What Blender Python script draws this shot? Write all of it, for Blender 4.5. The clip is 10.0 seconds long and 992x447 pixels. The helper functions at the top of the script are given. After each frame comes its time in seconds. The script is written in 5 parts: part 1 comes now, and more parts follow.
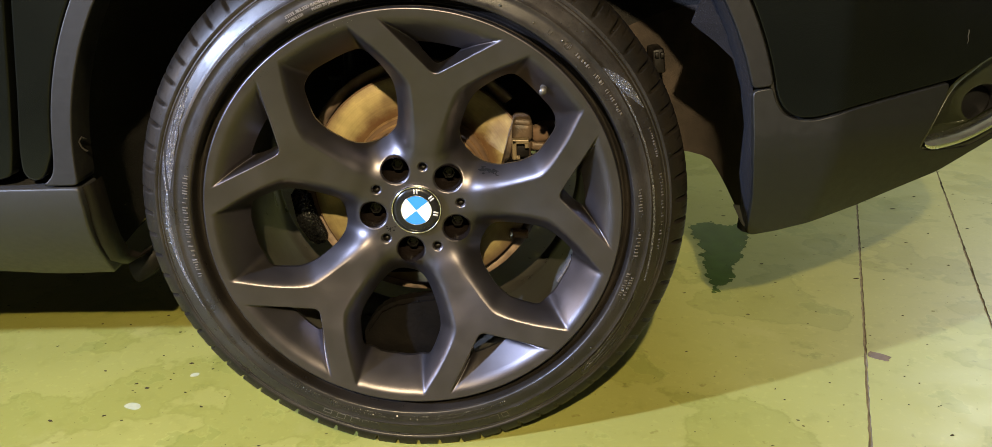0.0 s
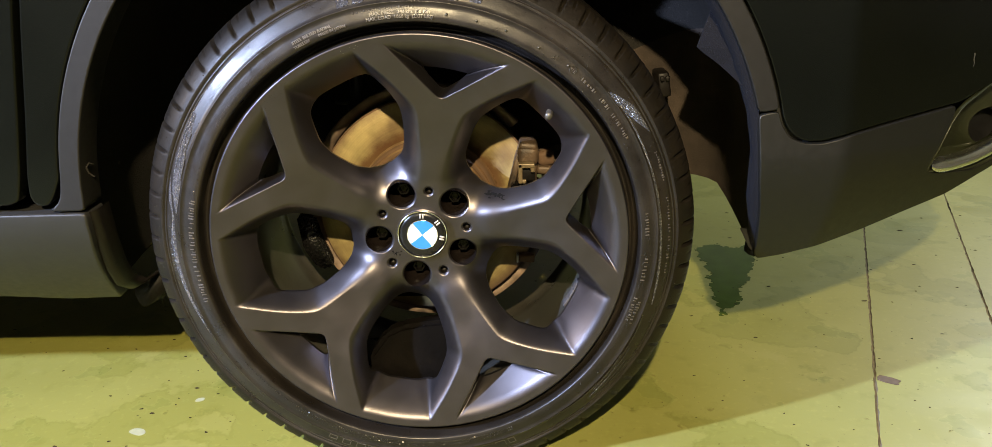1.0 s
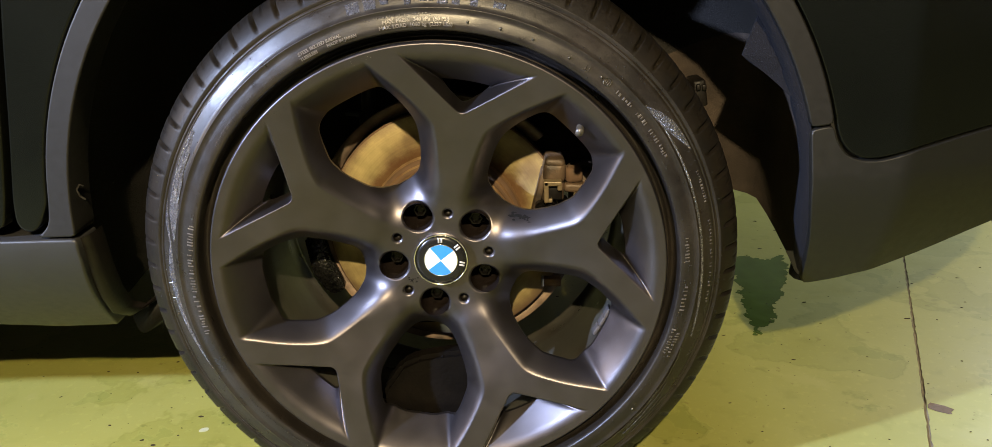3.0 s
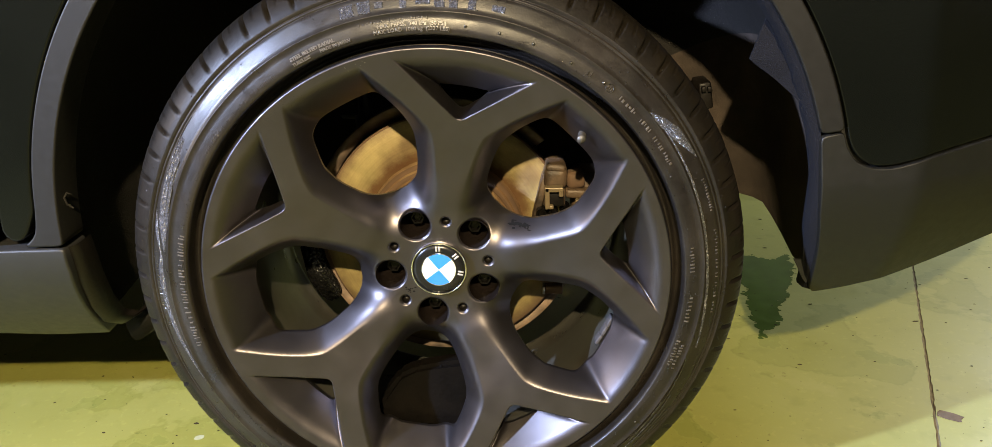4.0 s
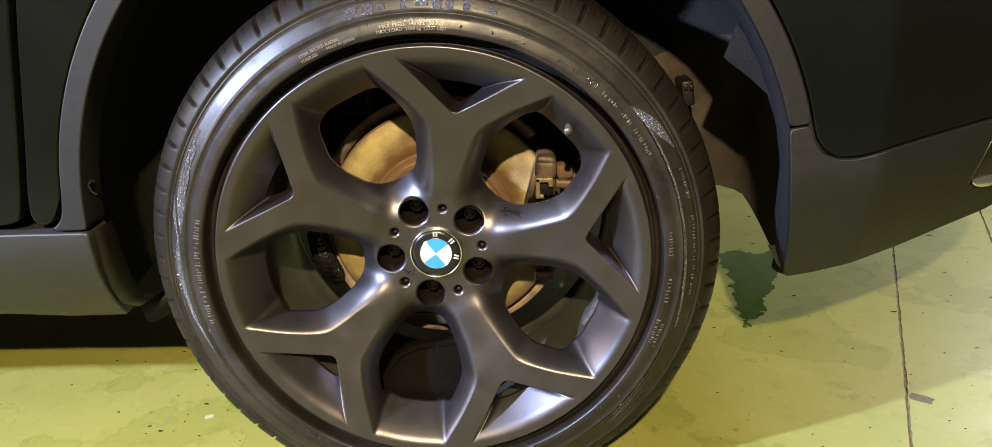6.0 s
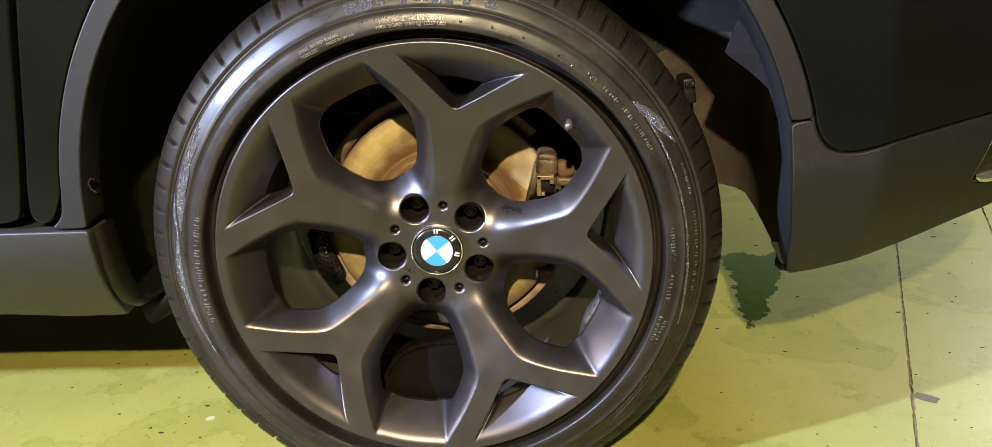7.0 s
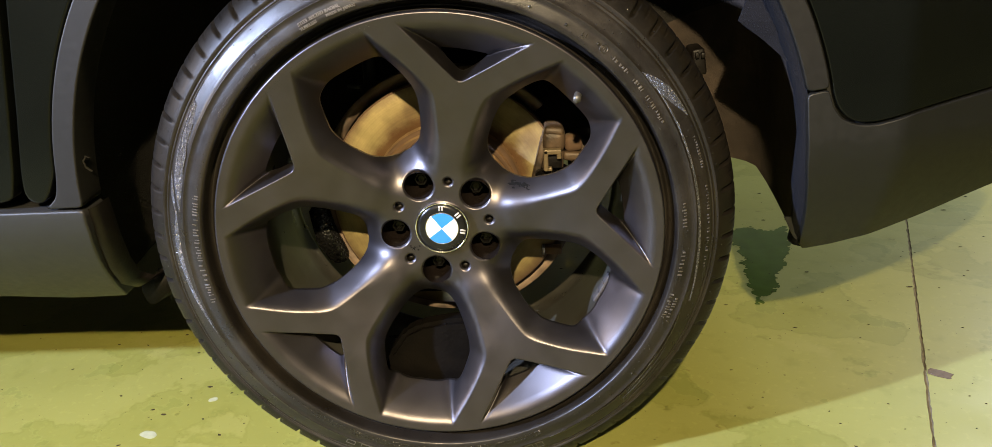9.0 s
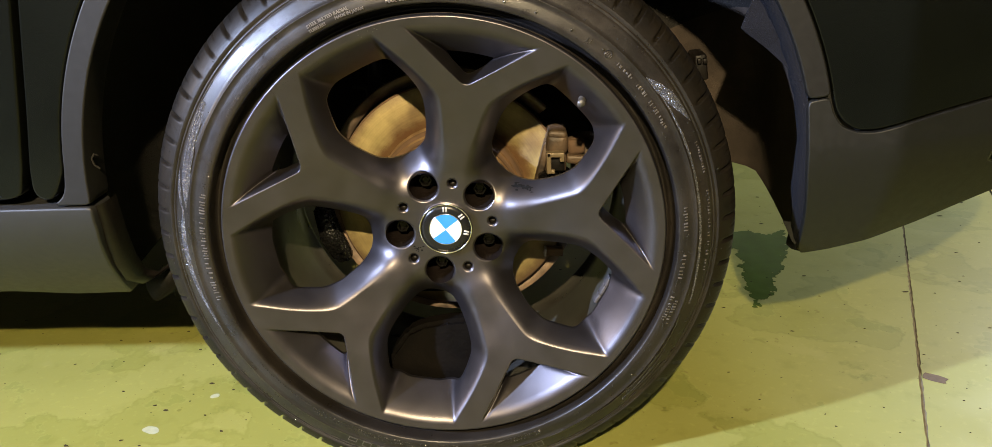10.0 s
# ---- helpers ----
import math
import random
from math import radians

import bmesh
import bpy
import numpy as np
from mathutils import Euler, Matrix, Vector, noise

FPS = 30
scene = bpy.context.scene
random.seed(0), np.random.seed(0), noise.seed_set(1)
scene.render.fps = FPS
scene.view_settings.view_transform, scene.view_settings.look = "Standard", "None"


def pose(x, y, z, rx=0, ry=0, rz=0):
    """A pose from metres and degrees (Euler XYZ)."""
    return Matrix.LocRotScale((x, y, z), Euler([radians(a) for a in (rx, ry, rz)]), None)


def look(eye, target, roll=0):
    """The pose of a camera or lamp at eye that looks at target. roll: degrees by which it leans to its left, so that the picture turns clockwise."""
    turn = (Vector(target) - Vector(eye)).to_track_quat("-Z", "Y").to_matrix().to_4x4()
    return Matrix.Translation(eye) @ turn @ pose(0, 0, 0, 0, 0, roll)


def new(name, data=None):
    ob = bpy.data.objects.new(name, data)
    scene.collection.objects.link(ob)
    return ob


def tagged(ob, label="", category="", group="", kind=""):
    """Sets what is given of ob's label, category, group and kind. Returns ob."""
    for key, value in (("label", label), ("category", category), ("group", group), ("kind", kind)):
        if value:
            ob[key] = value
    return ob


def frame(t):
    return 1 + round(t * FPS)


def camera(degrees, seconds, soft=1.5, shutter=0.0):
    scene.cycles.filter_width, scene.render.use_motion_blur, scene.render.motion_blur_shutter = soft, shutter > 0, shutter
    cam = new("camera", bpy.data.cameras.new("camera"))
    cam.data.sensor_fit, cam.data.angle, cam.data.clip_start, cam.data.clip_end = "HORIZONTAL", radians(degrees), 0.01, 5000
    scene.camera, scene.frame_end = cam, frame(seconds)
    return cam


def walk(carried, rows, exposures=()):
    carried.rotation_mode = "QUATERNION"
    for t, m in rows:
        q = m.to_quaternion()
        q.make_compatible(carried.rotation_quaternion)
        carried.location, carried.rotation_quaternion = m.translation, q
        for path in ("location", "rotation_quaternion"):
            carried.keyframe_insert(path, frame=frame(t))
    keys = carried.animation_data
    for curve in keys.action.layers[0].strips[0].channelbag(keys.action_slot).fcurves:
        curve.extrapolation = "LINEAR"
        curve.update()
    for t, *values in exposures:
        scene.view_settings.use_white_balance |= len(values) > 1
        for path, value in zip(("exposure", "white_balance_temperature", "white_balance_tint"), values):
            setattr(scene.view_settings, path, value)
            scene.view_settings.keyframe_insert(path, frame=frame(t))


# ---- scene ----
# camera: seconds, x, y, z in metres, yaw, pitch, roll in degrees
cam = camera(60.56, 10.0, soft=0.4)
ROWS = [
    (0.0, 0.1132, -1.0304, 0.7356, -0.13, -20.57, 1.30),
    (0.5, 0.1138, -1.0293, 0.7398, 0.01, -19.82, 1.42),
    (1.0, 0.1118, -1.0268, 0.7392, 0.14, -19.16, 1.56),
    (1.5, 0.1105, -1.0156, 0.7403, 0.30, -19.08, 1.75),
    (2.0, 0.1092, -1.0053, 0.7397, 0.43, -19.09, 1.95),
    (2.5, 0.1054, -0.9835, 0.7429, 0.65, -19.01, 1.99),
    (3.0, 0.0948, -0.9289, 0.7420, 0.78, -19.38, 2.00),
    (3.2, 0.0953, -0.9163, 0.7534, 0.80, -19.64, 1.91),
    (4.3, 0.0992, -0.8842, 0.7538, 0.97, -20.30, 2.14),
    (4.5, 0.0991, -0.8782, 0.7532, 0.89, -20.50, 2.13),
    (5.0, 0.0999, -0.8944, 0.7592, 0.93, -20.74, 2.05),
    (5.5, 0.1054, -0.9446, 0.7574, 0.96, -20.55, 1.93),
    (5.7, 0.1094, -0.9584, 0.7575, 1.06, -20.24, 1.91),
    (6.8, 0.1128, -0.9798, 0.7464, 1.27, -19.08, 2.19),
    (7.0, 0.1136, -0.9721, 0.7404, 1.27, -19.10, 2.25),
    (7.5, 0.1128, -0.9693, 0.7349, 1.32, -19.40, 2.49),
    (8.0, 0.1132, -0.9595, 0.7310, 1.32, -20.03, 2.76),
    (8.5, 0.1095, -0.9487, 0.7297, 1.31, -20.44, 2.82),
    (9.0, 0.1062, -0.9464, 0.7313, 1.20, -20.68, 2.69),
    (9.5, 0.1005, -0.9537, 0.7391, 1.22, -20.88, 2.19),
    (10.0, 0.0982, -0.9575, 0.7387, 1.21, -20.72, 1.98),
]
walk(cam, [(t, pose(x, y, z, 90 + pitch, roll, yaw)) for t, x, y, z, yaw, pitch, roll in ROWS],
     exposures=[(0.0, 0.14), (1.0, 0.17), (2.0, 0.16), (3.0, 0.10), (4.5, 0.32), (5.5, 0.37), (7.0, 0.46), (7.5, 0.45), (8.0, 0.18), (9.0, 0.16), (10.0, 0.17)])

# ---- world and lamps ----
HUB = 0.354          # height of the wheel's axle
world = bpy.data.worlds.new("hall_air")
scene.world = world
world.use_nodes = True
world.node_tree.nodes["Background"].inputs["Color"].default_value = (0.55, 0.62, 0.70, 1)
world.node_tree.nodes["Background"].inputs["Strength"].default_value = 0.01
scene.view_settings.exposure = 0.0


def lamp(name, eye, target, power, size, colour, beam=180):
    data = bpy.data.lights.new(name, "AREA")
    data.shape, data.size, data.energy, data.color = "DISK", size, power, colour
    data.spread = radians(beam)
    ob = new(name, data)
    ob.matrix_world = look(eye, target)
    return ob


lamp("warm_work_lamp", (0.03, -2.42, 2.00), (-0.30, 0.1, 0.46), 51, 0.06, (1.0, 0.785, 0.45), 90)
lamp("cool_tube_lamp", (-3.2, -1.95, 2.05), (-0.35, 0.1, 0.38), 108, 0.12, (0.54, 0.66, 1.0), 80)
lamp("warm_side_lamp", (-4.8, -0.82, 1.75), (0.0, 0.1, 0.4), 55, 0.25, (1.0, 0.72, 0.38))
lamp("rear_hall_lamp", (3.1, 3.0, 2.5), (0.8, 1.6, 0.0), 128, 0.6, (0.93, 0.97, 0.88))


# ---- materials ----
def material(name, base, rough=0.5, metal=0.0, vary=0.25, scale=40.0, bump=0.0, bump_scale=300.0, alt=None, alt_scale=6.0,
             alt_at=0.55, alt_wide=0.1, coat=0.0, coat_rough=0.06, rough_vary=0.1, spec=0.5):
    m = bpy.data.materials.new(name)
    m.use_nodes = True
    nt = m.node_tree
    bs = nt.nodes["Principled BSDF"]
    bs.inputs["Metallic"].default_value = metal
    bs.inputs["Coat Weight"].default_value = coat
    bs.inputs["Coat Roughness"].default_value = coat_rough
    bs.inputs["Specular IOR Level"].default_value = spec
    co = nt.nodes.new("ShaderNodeTexCoord")
    fine = nt.nodes.new("ShaderNodeTexNoise")
    fine.inputs["Scale"].default_value, fine.inputs["Detail"].default_value = scale, 6
    nt.links.new(co.outputs["Object"], fine.inputs["Vector"])
    span = nt.nodes.new("ShaderNodeMapRange")
    span.inputs["To Min"].default_value, span.inputs["To Max"].default_value = 1 - vary, 1 + vary
    nt.links.new(fine.outputs["Fac"], span.inputs["Value"])
    mul = nt.nodes.new("ShaderNodeMix")
    mul.data_type, mul.blend_type = "RGBA", "MULTIPLY"
    mul.inputs["Factor"].default_value = 1
    mul.inputs["A"].default_value = (*base, 1)
    nt.links.new(span.outputs["Result"], mul.inputs["B"])
    if alt:
        big = nt.nodes.new("ShaderNodeTexNoise")
        big.inputs["Scale"].default_value, big.inputs["Detail"].default_value = alt_scale, 8
        nt.links.new(co.outputs["Object"], big.inputs["Vector"])
        edge = nt.nodes.new("ShaderNodeMapRange")
        edge.inputs["From Min"].default_value, edge.inputs["From Max"].default_value = alt_at - alt_wide, alt_at + alt_wide
        nt.links.new(big.outputs["Fac"], edge.inputs["Value"])
        two = nt.nodes.new("ShaderNodeMix")
        two.data_type = "RGBA"
        two.inputs["A"].default_value, two.inputs["B"].default_value = (*base, 1), (*alt, 1)
        nt.links.new(edge.outputs["Result"], two.inputs["Factor"])
        nt.links.new(two.outputs["Result"], mul.inputs["A"])
    nt.links.new(mul.outputs["Result"], bs.inputs["Base Color"])
    r = nt.nodes.new("ShaderNodeMapRange")
    r.inputs["To Min"].default_value, r.inputs["To Max"].default_value = max(0.02, rough - rough_vary), min(1, rough + rough_vary)
    nt.links.new(fine.outputs["Fac"], r.inputs["Value"])
    nt.links.new(r.outputs["Result"], bs.inputs["Roughness"])
    if bump:
        grain = nt.nodes.new("ShaderNodeTexNoise")
        grain.inputs["Scale"].default_value, grain.inputs["Detail"].default_value = bump_scale, 4
        nt.links.new(co.outputs["Object"], grain.inputs["Vector"])
        b = nt.nodes.new("ShaderNodeBump")
        b.inputs["Strength"].default_value, b.inputs["Distance"].default_value = bump, 0.002
        nt.links.new(grain.outputs["Fac"], b.inputs["Height"])
        nt.links.new(b.outputs["Normal"], bs.inputs["Normal"])
    return m


def floor_paint():
    """Green floor paint: cloudy stains with dried edges, fine mottling, small dark specks."""
    m = material("green_floor_paint", (0.217, 0.219, 0.0600), 0.44, 0, 0.07, 14, 0.07, 90, rough_vary=0.12, spec=0.22)
    nt = m.node_tree
    bs = nt.nodes["Principled BSDF"]
    colour = bs.inputs["Base Color"].links[0].from_socket
    co = nt.nodes.new("ShaderNodeTexCoord")

    def layer(colour, scale, detail, lo, hi, tint, amount, warp=0.0):
        n = nt.nodes.new("ShaderNodeTexNoise")
        n.inputs["Scale"].default_value, n.inputs["Detail"].default_value, n.inputs["Distortion"].default_value = scale, detail, warp
        n.inputs["Roughness"].default_value = 0.55
        nt.links.new(co.outputs["Object"], n.inputs["Vector"])
        r = nt.nodes.new("ShaderNodeMapRange")
        r.inputs["From Min"].default_value, r.inputs["From Max"].default_value, r.inputs["To Max"].default_value = lo, hi, amount
        nt.links.new(n.outputs["Fac"], r.inputs["Value"])
        x = nt.nodes.new("ShaderNodeMix")
        x.data_type, x.blend_type = "RGBA", "MULTIPLY"
        x.inputs["B"].default_value = (*tint, 1)
        nt.links.new(r.outputs["Result"], x.inputs["Factor"])
        nt.links.new(colour, x.inputs["A"])
        return x.outputs["Result"]

    def dried_edge(colour, scale, at, wide, tint):
        """A thin rim that follows the outline of a stain."""
        n = nt.nodes.new("ShaderNodeTexNoise")
        n.inputs["Scale"].default_value, n.inputs["Detail"].default_value, n.inputs["Distortion"].default_value = scale, 6, 0.1
        n.inputs["Roughness"].default_value = 0.55
        nt.links.new(co.outputs["Object"], n.inputs["Vector"])
        off = nt.nodes.new("ShaderNodeMath")
        off.operation = "SUBTRACT"
        off.inputs[1].default_value = at
        nt.links.new(n.outputs["Fac"], off.inputs[0])
        size = nt.nodes.new("ShaderNodeMath")
        size.operation = "ABSOLUTE"
        nt.links.new(off.outputs[0], size.inputs[0])
        r = nt.nodes.new("ShaderNodeMapRange")
        r.inputs["From Min"].default_value, r.inputs["From Max"].default_value = 0.0, wide
        r.inputs["To Min"].default_value, r.inputs["To Max"].default_value = 1.0, 0.0
        nt.links.new(size.outputs[0], r.inputs["Value"])
        x = nt.nodes.new("ShaderNodeMix")
        x.data_type, x.blend_type = "RGBA", "MULTIPLY"
        x.inputs["B"].default_value = (*tint, 1)
        nt.links.new(r.outputs["Result"], x.inputs["Factor"])
        nt.links.new(colour, x.inputs["A"])
        return x.outputs["Result"]
    colour = dried_edge(colour, 3.4, 0.538, 0.012, (0.84, 0.85, 0.76))
    colour = dried_edge(colour, 6.5, 0.603, 0.010, (1.10, 1.10, 1.16))
    colour = layer(colour, 3.4, 6, 0.535, 0.545, (0.88, 0.89, 0.80), 1.0, 0.1)
    colour = layer(colour, 6.5, 6, 0.60, 0.612, (0.90, 0.93, 0.90), 1.0, 0.1)
    colour = layer(colour, 4.1, 10, 0.62, 0.66, (1.07, 1.06, 1.20), 1.0, 0.2)
    colour = layer(colour, 1.1, 3, 0.45, 0.65, (0.90, 0.88, 0.82), 1.0)
    colour = layer(colour, 22, 8, 0.56, 0.70, (0.90, 0.90, 0.85), 1.0)
    colour = layer(colour, 75, 6, 0.58, 0.66, (1.08, 1.08, 1.10), 1.0)
    colour = layer(colour, 140, 3, 0.70, 0.74, (0.45, 0.40, 0.32), 1.0)
    colour = layer(colour, 38, 5, 0.66, 0.72, (0.70, 0.66, 0.55), 1.0)
    nt.links.new(colour, bs.inputs["Base Color"])
    return m


M_FLOOR = floor_paint()
M_GROOVE = material("saw_cut_dirt", (0.150, 0.122, 0.080), 0.95, 0, 0.5, 60, alt=(0.030, 0.022, 0.013), alt_scale=9, alt_at=0.62, alt_wide=0.05, spec=0.1)
M_WET = material("wet_floor_paint", (0.050, 0.078, 0.0185), 0.16, 0, 0.35, 22, 0.15, 60, rough_vary=0.08, spec=0.16)
M_TRIMPALE = material("dried_drip", (0.045, 0.045, 0.041), 0.7, 0, 0.3, 200)
M_WALL = material("hall_wall_paint", (0.62, 0.61, 0.59), 0.8, 0, 0.1, 3)
M_CEIL = material("hall_ceiling_paint", (0.62, 0.61, 0.59), 0.9, 0, 0.1, 3)
M_RIM = material("anthracite_wheel_paint", (0.0790, 0.0722, 0.0772), 0.385, 0.96, 0.15, 34, 0.035, 1100, alt=(0.0690, 0.0632, 0.0660), alt_scale=6, alt_wide=0.16, rough_vary=0.06)
M_BARREL = material("dusty_barrel_paint", (0.115, 0.112, 0.098), 0.30, 0.75, 0.3, 25, 0.03, 200, alt=(0.085, 0.078, 0.064), alt_scale=12)


def dressed_rubber():
    """Sidewall rubber with patchy wet dressing: smeared gloss, dull dusty blotches and a pebbled grain."""
    m = material("tyre_rubber", (0.0086, 0.0074, 0.0066), 0.52, 0, 0.6, 430, 0, 700, alt=(0.0145, 0.0121, 0.0102), alt_scale=14, coat=0.14, coat_rough=0.20, spec=0.27)
    nt = m.node_tree
    bs = nt.nodes["Principled BSDF"]
    co = nt.nodes.new("ShaderNodeTexCoord")

    def noise(scale, detail, lo, hi, out0, out1):
        n = nt.nodes.new("ShaderNodeTexNoise")
        n.inputs["Scale"].default_value, n.inputs["Detail"].default_value, n.inputs["Roughness"].default_value = scale, detail, 0.62
        nt.links.new(co.outputs["Object"], n.inputs["Vector"])
        r = nt.nodes.new("ShaderNodeMapRange")
        r.inputs["From Min"].default_value, r.inputs["From Max"].default_value = lo, hi
        r.inputs["To Min"].default_value, r.inputs["To Max"].default_value = out0, out1
        nt.links.new(n.outputs["Fac"], r.inputs["Value"])
        return n.outputs["Fac"], r.outputs["Result"]
    nt.links.new(noise(34, 9, 0.36, 0.64, 0.27, 0.50)[1], bs.inputs["Roughness"])
    nt.links.new(noise(19, 7, 0.40, 0.62, 0.17, 0.01)[1], bs.inputs["Coat Weight"])
    pebble = nt.nodes.new("ShaderNodeBump")
    pebble.inputs["Strength"].default_value, pebble.inputs["Distance"].default_value = 0.30, 0.0006
    nt.links.new(noise(520, 6, 0, 1, 0, 1)[0], pebble.inputs["Height"])
    nt.links.new(pebble.outputs["Normal"], bs.inputs["Normal"])
    nt.links.new(pebble.outputs["Normal"], bs.inputs["Coat Normal"])
    return m


M_TYRE = dressed_rubber()
M_TREAD = material("dusty_tread_rubber", (0.0075, 0.0060, 0.0044), 0.46, 0, 0.6, 420, 0.08, 700, alt=(0.0042, 0.0038, 0.0034), alt_scale=20, coat=0.03, coat_rough=0.25, rough_vary=0.18, spec=0.15)


def sparkle(name, base, scale=1000, deep=0.0022):
    """Rubber cut into tiny facets, each tilted its own way."""
    m = material(name, base, 0.27, 0, 0.5, 400, rough_vary=0.1, spec=0.8)
    nt = m.node_tree
    co = nt.nodes.new("ShaderNodeTexCoord")
    cells = nt.nodes.new("ShaderNodeTexVoronoi")
    cells.inputs["Scale"].default_value = scale
    nt.links.new(co.outputs["Object"], cells.inputs["Vector"])
    b = nt.nodes.new("ShaderNodeBump")
    b.inputs["Strength"].default_value, b.inputs["Distance"].default_value = 1.0, deep
    nt.links.new(cells.outputs["Distance"], b.inputs["Height"])
    nt.links.new(b.outputs["Normal"], nt.nodes["Principled BSDF"].inputs["Normal"])
    return m


M_TREAD_TEX = sparkle("serrated_rubber", (0.036, 0.038, 0.050), 1150, 0.0011)
M_WETDARK = sparkle("wet_dark_rubber", (0.004, 0.004, 0.004), 240, 0.0014)
M_LETTER = material("raised_rubber_letters", (0.058, 0.052, 0.046), 0.36, 0, 0.6, 500, rough_vary=0.12, spec=0.6)
M_MARK = material("raised_rubber_marks", (0.0135, 0.01238, 0.01125), 0.24, 0, 0.5, 500, rough_vary=0.12, spec=0.9)
M_PAINT = material("black_car_paint", (0.0030, 0.0035, 0.0027), 0.17, 0, 0.25, 8, 0.02, 300, rough_vary=0.06, spec=0.21)
M_TRIM = material("grey_satin_trim", (0.0066, 0.0063, 0.0058), 0.50, 0, 0.14, 120, 0.05, 1500, spec=0.28)
M_SILL = material("sill_plastic", (0.01551, 0.01551, 0.01584), 0.45, 0, 0.12, 100, 0.05, 1500, spec=0.34)
M_LOWER = material("lower_trim_plastic", (0.0048, 0.0048, 0.0044), 0.50, 0, 0.14, 100, 0.06, 1500, spec=0.40)
M_BLACK = material("black_plastic", (0.005, 0.005, 0.005), 0.5, 0, 0.3, 80, 0.1, 500)
M_LINER = material("dusty_arch_liner", (0.0235, 0.0182, 0.0144), 0.95, 0, 0.5, 60, 0.4, 400, alt=(0.0420, 0.0318, 0.0245), alt_scale=9, spec=0.15)
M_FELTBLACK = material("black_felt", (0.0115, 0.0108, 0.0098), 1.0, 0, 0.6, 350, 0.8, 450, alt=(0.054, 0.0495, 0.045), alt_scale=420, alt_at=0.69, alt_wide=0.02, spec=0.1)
M_FELT = material("blue_grey_felt", (0.0032, 0.0034, 0.0054), 1.0, 0, 0.7, 350, 0.6, 900, alt=(0.030, 0.031, 0.038), alt_scale=700, alt_at=0.68, alt_wide=0.03, spec=0.2)


def disc_steel():
    """Braking face: turned rings, a stained outer band and blotches of flash rust."""
    m = material("brake_disc_steel", (0.262, 0.208, 0.086), 0.52, 0.40, 0.34, 55, 0.12, 250, alt=(0.145, 0.098, 0.045), alt_scale=15, alt_at=0.54, alt_wide=0.12)
    nt = m.node_tree
    bs = nt.nodes["Principled BSDF"]
    colour = bs.inputs["Base Color"].links[0].from_socket
    co = nt.nodes.new("ShaderNodeTexCoord")
    hub = nt.nodes.new("ShaderNodeVectorMath")
    hub.operation = "DISTANCE"
    hub.inputs[1].default_value = (0, 0.1665, HUB)
    nt.links.new(co.outputs["Object"], hub.inputs[0])
    rings = nt.nodes.new("ShaderNodeTexNoise")
    rings.noise_dimensions = "1D"
    rings.inputs["Scale"].default_value, rings.inputs["Detail"].default_value = 420, 4
    nt.links.new(hub.outputs["Value"], rings.inputs["W"])
    r = nt.nodes.new("ShaderNodeMapRange")
    r.inputs["From Min"].default_value, r.inputs["From Max"].default_value = 0.3, 0.7
    r.inputs["To Min"].default_value, r.inputs["To Max"].default_value = 0.92, 1.04
    nt.links.new(rings.outputs["Fac"], r.inputs["Value"])
    x = nt.nodes.new("ShaderNodeMix")
    x.data_type, x.blend_type = "RGBA", "MULTIPLY"
    x.inputs["Factor"].default_value = 1
    nt.links.new(colour, x.inputs["A"])
    nt.links.new(r.outputs["Result"], x.inputs["B"])
    # flash rust that creeps out from the hat and in from the rim, with a ragged edge
    colour = x.outputs["Result"]
    blotch = nt.nodes.new("ShaderNodeTexNoise")
    blotch.inputs["Scale"].default_value, blotch.inputs["Detail"].default_value, blotch.inputs["Roughness"].default_value = 45, 8, 0.65
    nt.links.new(co.outputs["Object"], blotch.inputs["Vector"])
    for inner, outer, tint in ((0.1200, 0.1095, (0.080, 0.033, 0.012)), (0.1500, 0.1610, (0.110, 0.072, 0.040))):
        wander = nt.nodes.new("ShaderNodeMath")
        wander.operation = "MULTIPLY_ADD"
        wander.inputs[1].default_value, wander.inputs[2].default_value = 0.030, -0.015
        nt.links.new(blotch.outputs["Fac"], wander.inputs[0])
        place = nt.nodes.new("ShaderNodeMath")
        nt.links.new(hub.outputs["Value"], place.inputs[0])
        nt.links.new(wander.outputs[0], place.inputs[1])
        reach = nt.nodes.new("ShaderNodeMapRange")
        reach.inputs["From Min"].default_value, reach.inputs["From Max"].default_value, reach.inputs["To Max"].default_value = inner, outer, 0.8
        nt.links.new(place.outputs[0], reach.inputs["Value"])
        rust = nt.nodes.new("ShaderNodeMix")
        rust.data_type = "RGBA"
        rust.inputs["B"].default_value = (*tint, 1)
        nt.links.new(reach.outputs["Result"], rust.inputs["Factor"])
        nt.links.new(colour, rust.inputs["A"])
        colour = rust.outputs["Result"]
    nt.links.new(colour, bs.inputs["Base Color"])
    return m


M_DISC = disc_steel()
M_RUST = material("rusty_iron", (0.105, 0.056, 0.021), 0.75, 0.2, 0.45, 70, 0.4, 250, alt=(0.168, 0.1085, 0.0455), alt_scale=25)
M_CALIPER = material("dusty_caliper_iron", (0.0760, 0.0490, 0.0280), 0.55, 0.2, 0.5, 60, 0.4, 250, alt=(0.01584, 0.0108, 0.00648), alt_scale=38)
M_SHIELD = material("dust_shield_metal", (0.165, 0.115, 0.080), 0.6, 0.2, 0.5, 60, 0.3, 200, alt=(0.042, 0.0315, 0.0245), alt_scale=18)
M_CLIPTAN = material("tan_clip_steel", (0.125, 0.094, 0.052), 0.5, 0.3, 0.4, 90, 0.2, 300)
